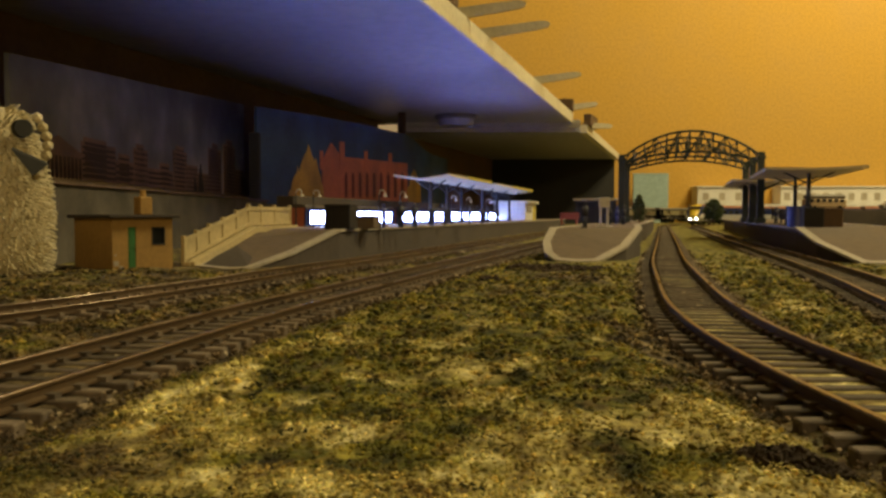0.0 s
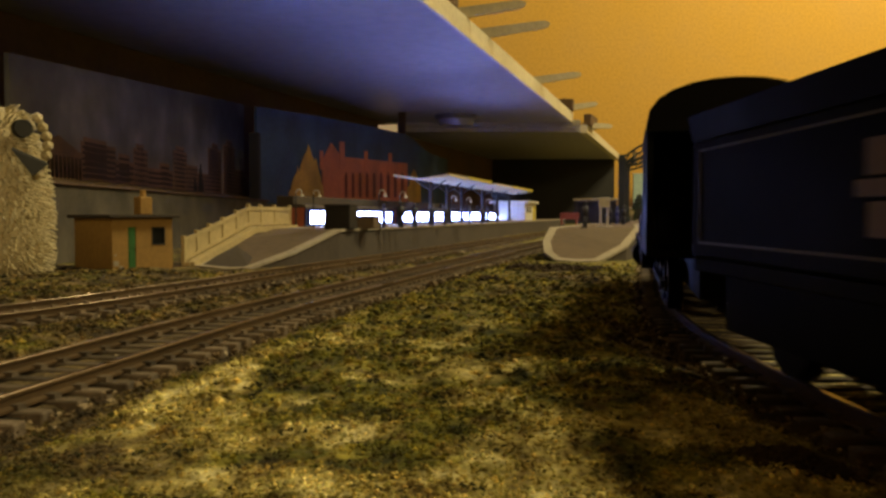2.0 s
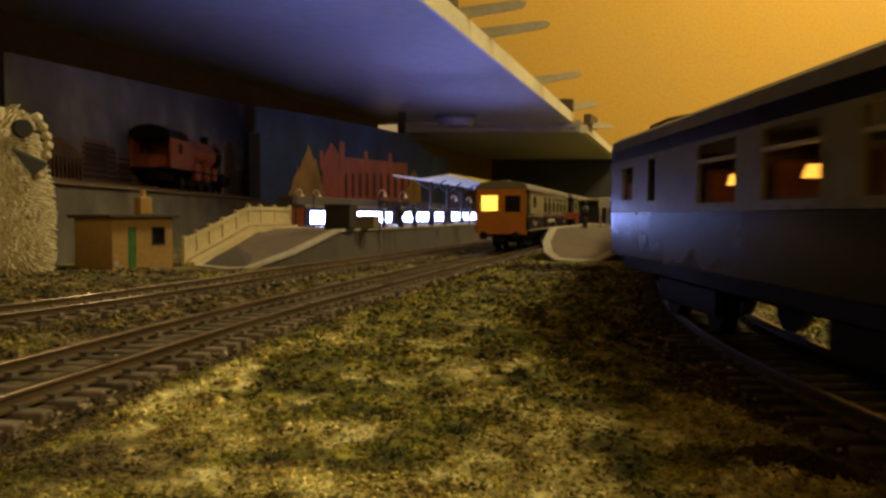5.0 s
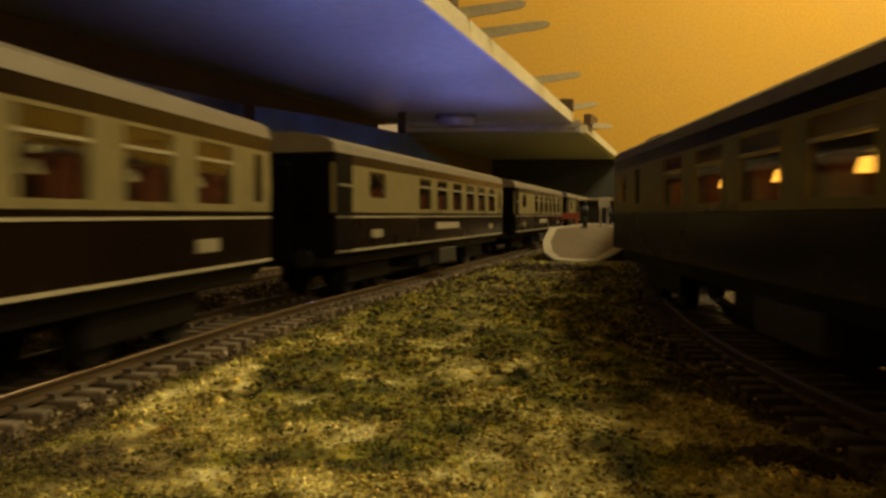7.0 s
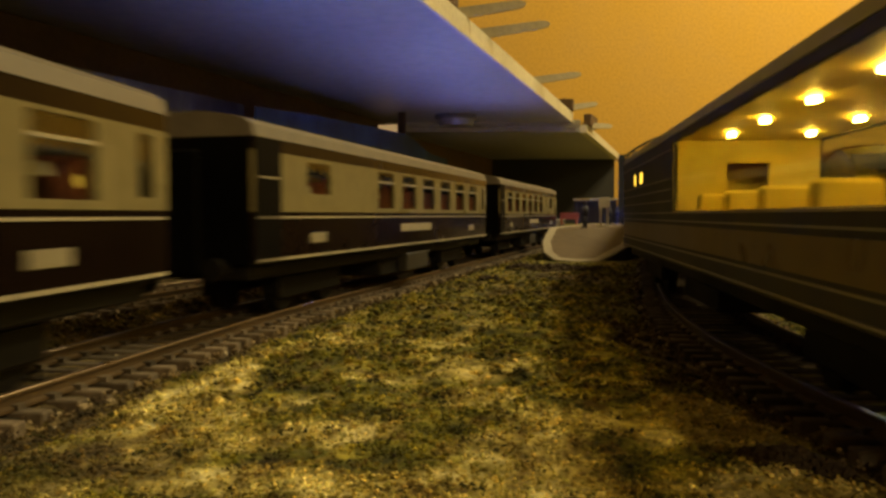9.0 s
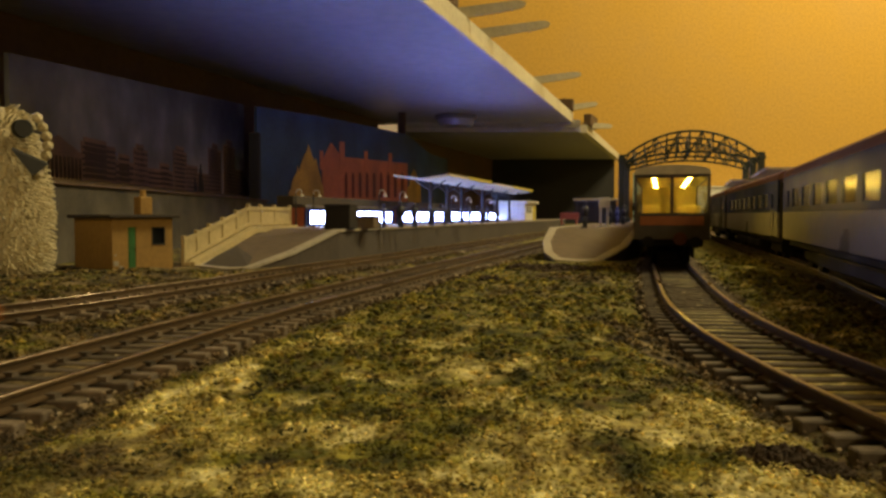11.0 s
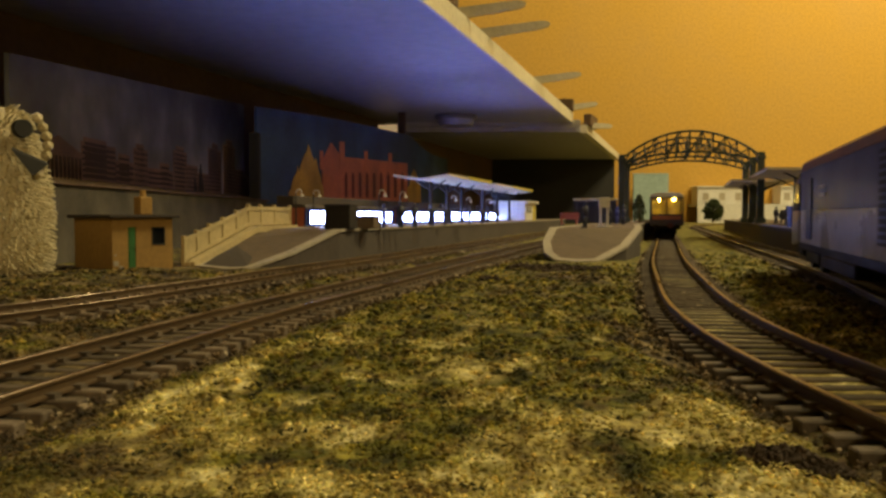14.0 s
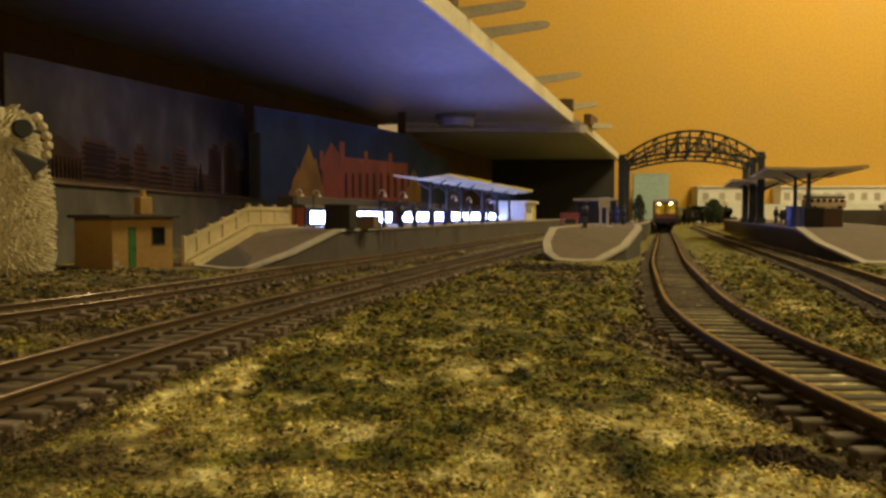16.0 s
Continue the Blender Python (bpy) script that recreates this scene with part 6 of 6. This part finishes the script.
def power_car(length=265):
    """Express power car, its sloped nose at +y."""
    th = thing("power_car", mpose(0, 0, 0), "blue and grey diesel power car with a sloped yellow nose", "locomotive", "express power cars")
    h = length / 2
    NB = h - 58
    for s in (-1, 1):
        xa, xb = (17, 18) if s > 0 else (-18, -17)
        part("lower_panel", boxes((xa, xb, -h, NB, 13, 27), bev=0.2), RAILGREY, th, "pale grey lower panel")
        part("upper_panel", boxes((xa, xb, -h, NB, 27, 44), bev=0.2), RAILBLUE, th, "rail blue upper panel")
        xl = (18, 18.4) if s > 0 else (-18.4, -18)
        g = part("grille", boxes((*xl, -h + 34, -h + 54, 17, 42), bev=0.1), BLACKFELT, th, "dark cooling grille")
        bm = bmesh.new()
        for k in range(12):
            z = 18 + k * 2
            box(bm, (xl[0] if s > 0 else xl[0] - 0.3), (xl[1] + 0.3 if s > 0 else xl[1]), -h + 35, -h + 53, z, z + 0.7)
        part("louvre", bm, RAILBLUE, g)
        part("window", boxes((*xl, -h + 14, -h + 22, 31, 38), bev=0.15), DARKPANE, th)
        part("luggage_door", boxes((*xl, NB - 34, NB - 20, 15, 40), bev=0.1), RAILBLUE, th)
        part("emblem", boxes((*xl, NB - 66, NB - 54, 32, 33.2), (*xl, NB - 66, NB - 54, 35, 36.2), bev=0.1), WHITEPAINT, th, "white emblem bars")
    # nose: sections from the cab bulkhead to the tip
    st = [(NB, 18, 44, 51, 13), (NB + 12, 18, 43.5, 50.2, 13), (NB + 24, 17.8, 40, 46, 12), (NB + 36, 17.2, 33, 37.5, 11), (NB + 45, 16.2, 27.5, 30, 10.5), (NB + 53, 14.2, 24, 26, 10.5), (NB + 58, 11, 20, 21.5, 11.5)]

    def ring(row):
        y, w, ze, zt, zb = row
        zm = min(27.0, ze - 1.0)
        sec = [(-w, zb), (-w, zm), (-w * 0.97, ze), (-w * 0.7, ze + (zt - ze) * 0.75), (0, zt), (w * 0.7, ze + (zt - ze) * 0.75), (w * 0.97, ze), (w, zm), (w, zb)]
        return y, sec

    def skin(i0, i1, name, mat, label=""):
        bm = bmesh.new()
        rings = [[bm.verts.new(Vector((u, y, z)) * MM) for u, z in sec] for y, sec in map(ring, st)]
        for a, b in zip(rings, rings[1:]):
            for i in range(i0, i1):
                bm.faces.new((a[i], a[i + 1], b[i + 1], b[i]))
        loose = [v for v in bm.verts if not v.link_faces]
        for v in loose:
            bm.verts.remove(v)
        bmesh.ops.recalc_face_normals(bm, faces=bm.faces)
        ob = part(name, bm, mat, th, label, smooth=True)
        mod = ob.modifiers.new("thick", "SOLIDIFY")
        mod.thickness, mod.offset = 0.8 * MM, -1
        return ob
    skin(0, 1, "nose_side", RAILGREY), skin(7, 8, "nose_side", RAILGREY)
    skin(1, 3, "cab_side", RAILBLUE), skin(5, 7, "cab_side", RAILBLUE)
    skin(3, 5, "nose_top", NOSEYELLOW, "yellow nose top")
    part("nose_front", boxes((-11, 11, NB + 56.5, NB + 58.3, 11.5, 20.5), bev=0.6), NOSEYELLOW, th, "yellow nose front")
    part("valance", boxes((-13, 13, NB + 30, NB + 54, 5, 11), bev=1.5), UNDER, th)
    bm = bmesh.new()
    q = [(-13, NB + 25.5, 44.4), (13, NB + 25.5, 44.4), (12.5, NB + 35.5, 38.6), (-12.5, NB + 35.5, 38.6)]
    f = bm.faces.new([bm.verts.new(Vector(p) * MM) for p in q])
    ext = bmesh.ops.extrude_face_region(bm, geom=[f])
    for v in ext["geom"]:
        if isinstance(v, bmesh.types.BMVert):
            v.co += Vector((0, 1.2, 1.8)) * MM
    bmesh.ops.recalc_face_normals(bm, faces=bm.faces)
    part("windscreen", bm, DARKPANE, th, "dark sloped windscreen")
    for s in (-1, 1):
        part("cab_window", boxes((*((17.7, 18.2) if s > 0 else (-18.2, -17.7)), NB + 6, NB + 20, 30.5, 39), bev=0.2), DARKPANE, th)
        part("marker_light", rods(((s * 7.5, NB + 58, 16.5), (s * 7.5, NB + 58.9, 16.5), 1.9), seg=14), HEADLAMP, th, "bright white marker light")
    arched_roof(th, -h, NB, 18.2, 44.0, 51.5, ROOFBROWN, label="brown ribbed roof")
    for k in range(10):
        part("roof_panel", boxes((-9, 9, -h + 10 + k * 15, -h + 21 + k * 15, 50.6, 52.2), bev=0.4), ROOFBROWN, th)
    part("floor_pan", boxes((-17, 17, -h + 1, NB, 12, 14)), UNDER, th)
    part("underframe", boxes((-15, 15, -h + 3, NB + 30, 9, 13), (-15.5, 15.5, -34, 34, 4.5, 9.5), bev=0.6), UNDER, th)
    bogies(th, length, 46)
    corridor_end(th, -h, -1, ROOFDARK)
    return th


TRAINS = []


def trains():
    wins_a = [(58.0 - k * 29.5, 19, 27.4, 38.8) for k in range(6)] + [(121, 11, 29, 37.6), (99, 6, 28.4, 38.4), (-121, 8, 29, 38)]
    loco = steam_loco("black express steam locomotive with a cotton smoke puff", BLACK)
    TRAINS.append((loco, T3, 0.60, 117, 166, 190))
    TRAINS.append((tender(), T3, 0.65 + 197 / 166, 117, 166, 116))
    first = pullman("cream and umber carriage with amber table lamps", 277, wins_a, group="steam train carriages", pipes=True)
    for k, tf in enumerate((2.61, 4.32, 6.06)):
        c = first if k == 0 else copy_thing(first, mpose(0, 0, 0))
        TRAINS.append((c, T3, tf, 117, 166, 277))
    TRAINS.append((observation_car(), T3, 7.79, 117, 167, 260))
    wins_b = [(-126 + 33 + k * 25.4, 16, 27.2, 39.0) for k in range(6)] + [(88, 15, 30.5, 38.6), (-116, 5, 28, 38.6)]
    lead = pullman("cream and umber multiple unit car with an orange cab end", 247, wins_b, roof=COACHGREY, lead=True, group="multiple unit cars", lit=False, porch=True)
    mid = pullman("cream and umber multiple unit car, dark gangways", 247, wins_b, roof=COACHGREY, group="multiple unit cars", lit=False, porch=True)
    last = pullman("cream and umber multiple unit end car", 247, [(-y, w, a, b) for y, w, a, b in wins_b], roof=COACHGREY, tail=True, group="multiple unit cars", lit=False, porch=True)
    for k in range(5):
        c = (lead, mid, None, None, last)[k]
        if c is None:
            c = copy_thing(mid, mpose(0, 0, 0))
        TRAINS.append((c, T2, 6.3 + 284.5 / 307.5 * k, 159, -307.5, -247))
    # the express, nose first down the outer line, the rear power car turned round
    red = steam_loco("small red-brown steam locomotive on the raised track", REDLOCO, smoke=False)
    TRAINS.append((red, UPPER, 4.2, 585, 330, 190))
    front, rear = power_car(), None
    rear = copy_thing(front, mpose(0, 0, 0))
    ca = intercity_coach()
    cb = copy_thing(ca, mpose(0, 0, 0))
    EXPRESS.extend([(rear, 0.0, 265, True), (cb, 265 + 18, 303, False), (ca, 265 + 303 + 36, 303, False), (front, 265 + 606 + 54, 265, False)])


EXPRESS = []
trains()


def lit_train():
    """Standing train behind the long platform, its windows brightly lit."""
    rz = -14.8
    proto = thing("lit_carriage", mpose(0, 0, RAIL_Z), "standing low tram car with brilliant blue-white lit windows", "carriage", "lit carriages")
    h = 105
    part("lower_panel", boxes((17, 18, -h, h, 12, 18.5)), RAILBLUE, proto)
    part("body_back", boxes((-18, -17, -h, h, 12, 30.5)), RAILBLUE, proto)
    part("floor_pan", boxes((-17, 17, -h, h, 11, 13)), UNDER, proto)
    for e in (-1, 1):
        part("end_wall", boxes((-17, 17, min(e * h, e * (h - 1)), max(e * h, e * (h - 1)), 13, 30.5)), FIGRED if e < 0 else RAILBLUE, proto)
    n = 10
    wins = [(-h + 8 + (k + 0.5) * (2 * h - 16) / n, 17.4, 18.5, 27.5) for k in range(n)]
    bm = bmesh.new()
    y = -h
    for c, w, lo, hi in wins:
        box(bm, 17, 18, y, c - w / 2, 18.5, 28)
        y = c + w / 2
    box(bm, 17, 18, y, h, 18.5, 28)
    box(bm, 17, 18, -h, h, 28, 30.5)
    up = part("upper_panel", bm, RAILBLUE, proto)
    for c, w, lo, hi in wins:
        part("lit_window", boxes((16.6, 17.4, c - w / 2, c + w / 2, lo, 28), bev=0.1), BLUELIT, up, "brilliantly lit window")
    arched_roof(proto, -h, h, 18.2, 30.5, 33.5, ROOFDARK)
    # Added lips that keep the roof glow from spreading sideways onto the trains.
    for e in (-1, 1):
        part("light_channel", boxes((e * 6.4 - 0.5, e * 6.4 + 0.5, -h + 3, h - 3, 32.4, 39.5), bev=0.2), ROOFDARK, proto)
        part("channel_end", boxes((-5.9, 5.9, e * (h - 3.5) - 0.5, e * (h - 3.5) + 0.5, 32.4, 39.5), bev=0.2), ROOFDARK, proto)
    # Added strip facing up, hidden from the eye, to throw blue on the shelf.
    part("roof_light", boxes((-4.5, 4.5, -h + 4, h - 4, 33.0, 33.62)), SHELFGLOW, proto, "added blue glow strip that lights the shelf above")
    part("underframe", boxes((-14, 14, -h + 3, h - 3, 7, 11), bev=0.5), UNDER, proto)
    bogies(proto, 2 * h, 36)
    k0 = Vector((-119, 590))
    ax = Vector((0.2555, 0.9668))
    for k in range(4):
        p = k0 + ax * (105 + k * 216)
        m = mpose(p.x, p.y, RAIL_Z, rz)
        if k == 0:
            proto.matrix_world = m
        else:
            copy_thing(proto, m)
    bed = part("siding_track", sweep(bmesh.new(), [(-14, -3), (14, -3), (14, 4.9), (9.5, 5.0), (9.5, 4.0), (-9.5, 4.0), (-9.5, 5.0), (-14, 4.9)], [mpose(k0.x + ax.x * u, k0.y + ax.y * u, 0, rz) for u in (-60, 300, 600, 900)]), BALLAST)
    tagged(bed, "ballasted siding track behind the platform", "track")


lit_train()


def express_run(t):
    """Where the tail of the express stands on its line, millimetres."""
    far = float(np.interp(t, (0, 9.2, 11.4, 12.0, 12.6, 13.3, 13.9, 14.5, 16), (3040, 1345, 900, 775, 665, 540, 415, 285, -60)))
    return (T4.length_at(far) if far < 1900 else T4.length_at(1900) + far - 1900) + 8


def motions():
    for th, ln, tf, s_ref, v, length in TRAINS:
        z = 48 + 4.6 if ln is UPPER else RAIL_Z
        end = 1640 if ln is UPPER else 1e6
        walk(th, [(k / 4, place(ln, min(end, s_ref + v * (k / 4 - tf)), length, z, *((0.3, 0.62) if length == 190 else (0.15,) if length in (260, 277) else ()))) for k in range(65)])
    for th, back, length, turned in EXPRESS:
        rows = []
        for k in range(65):
            s = express_run(k / 4) - back
            rows.append((k / 4, place(T4, s, length) if turned else place(T4, s - length, -length)))
        walk(th, rows)


motions()
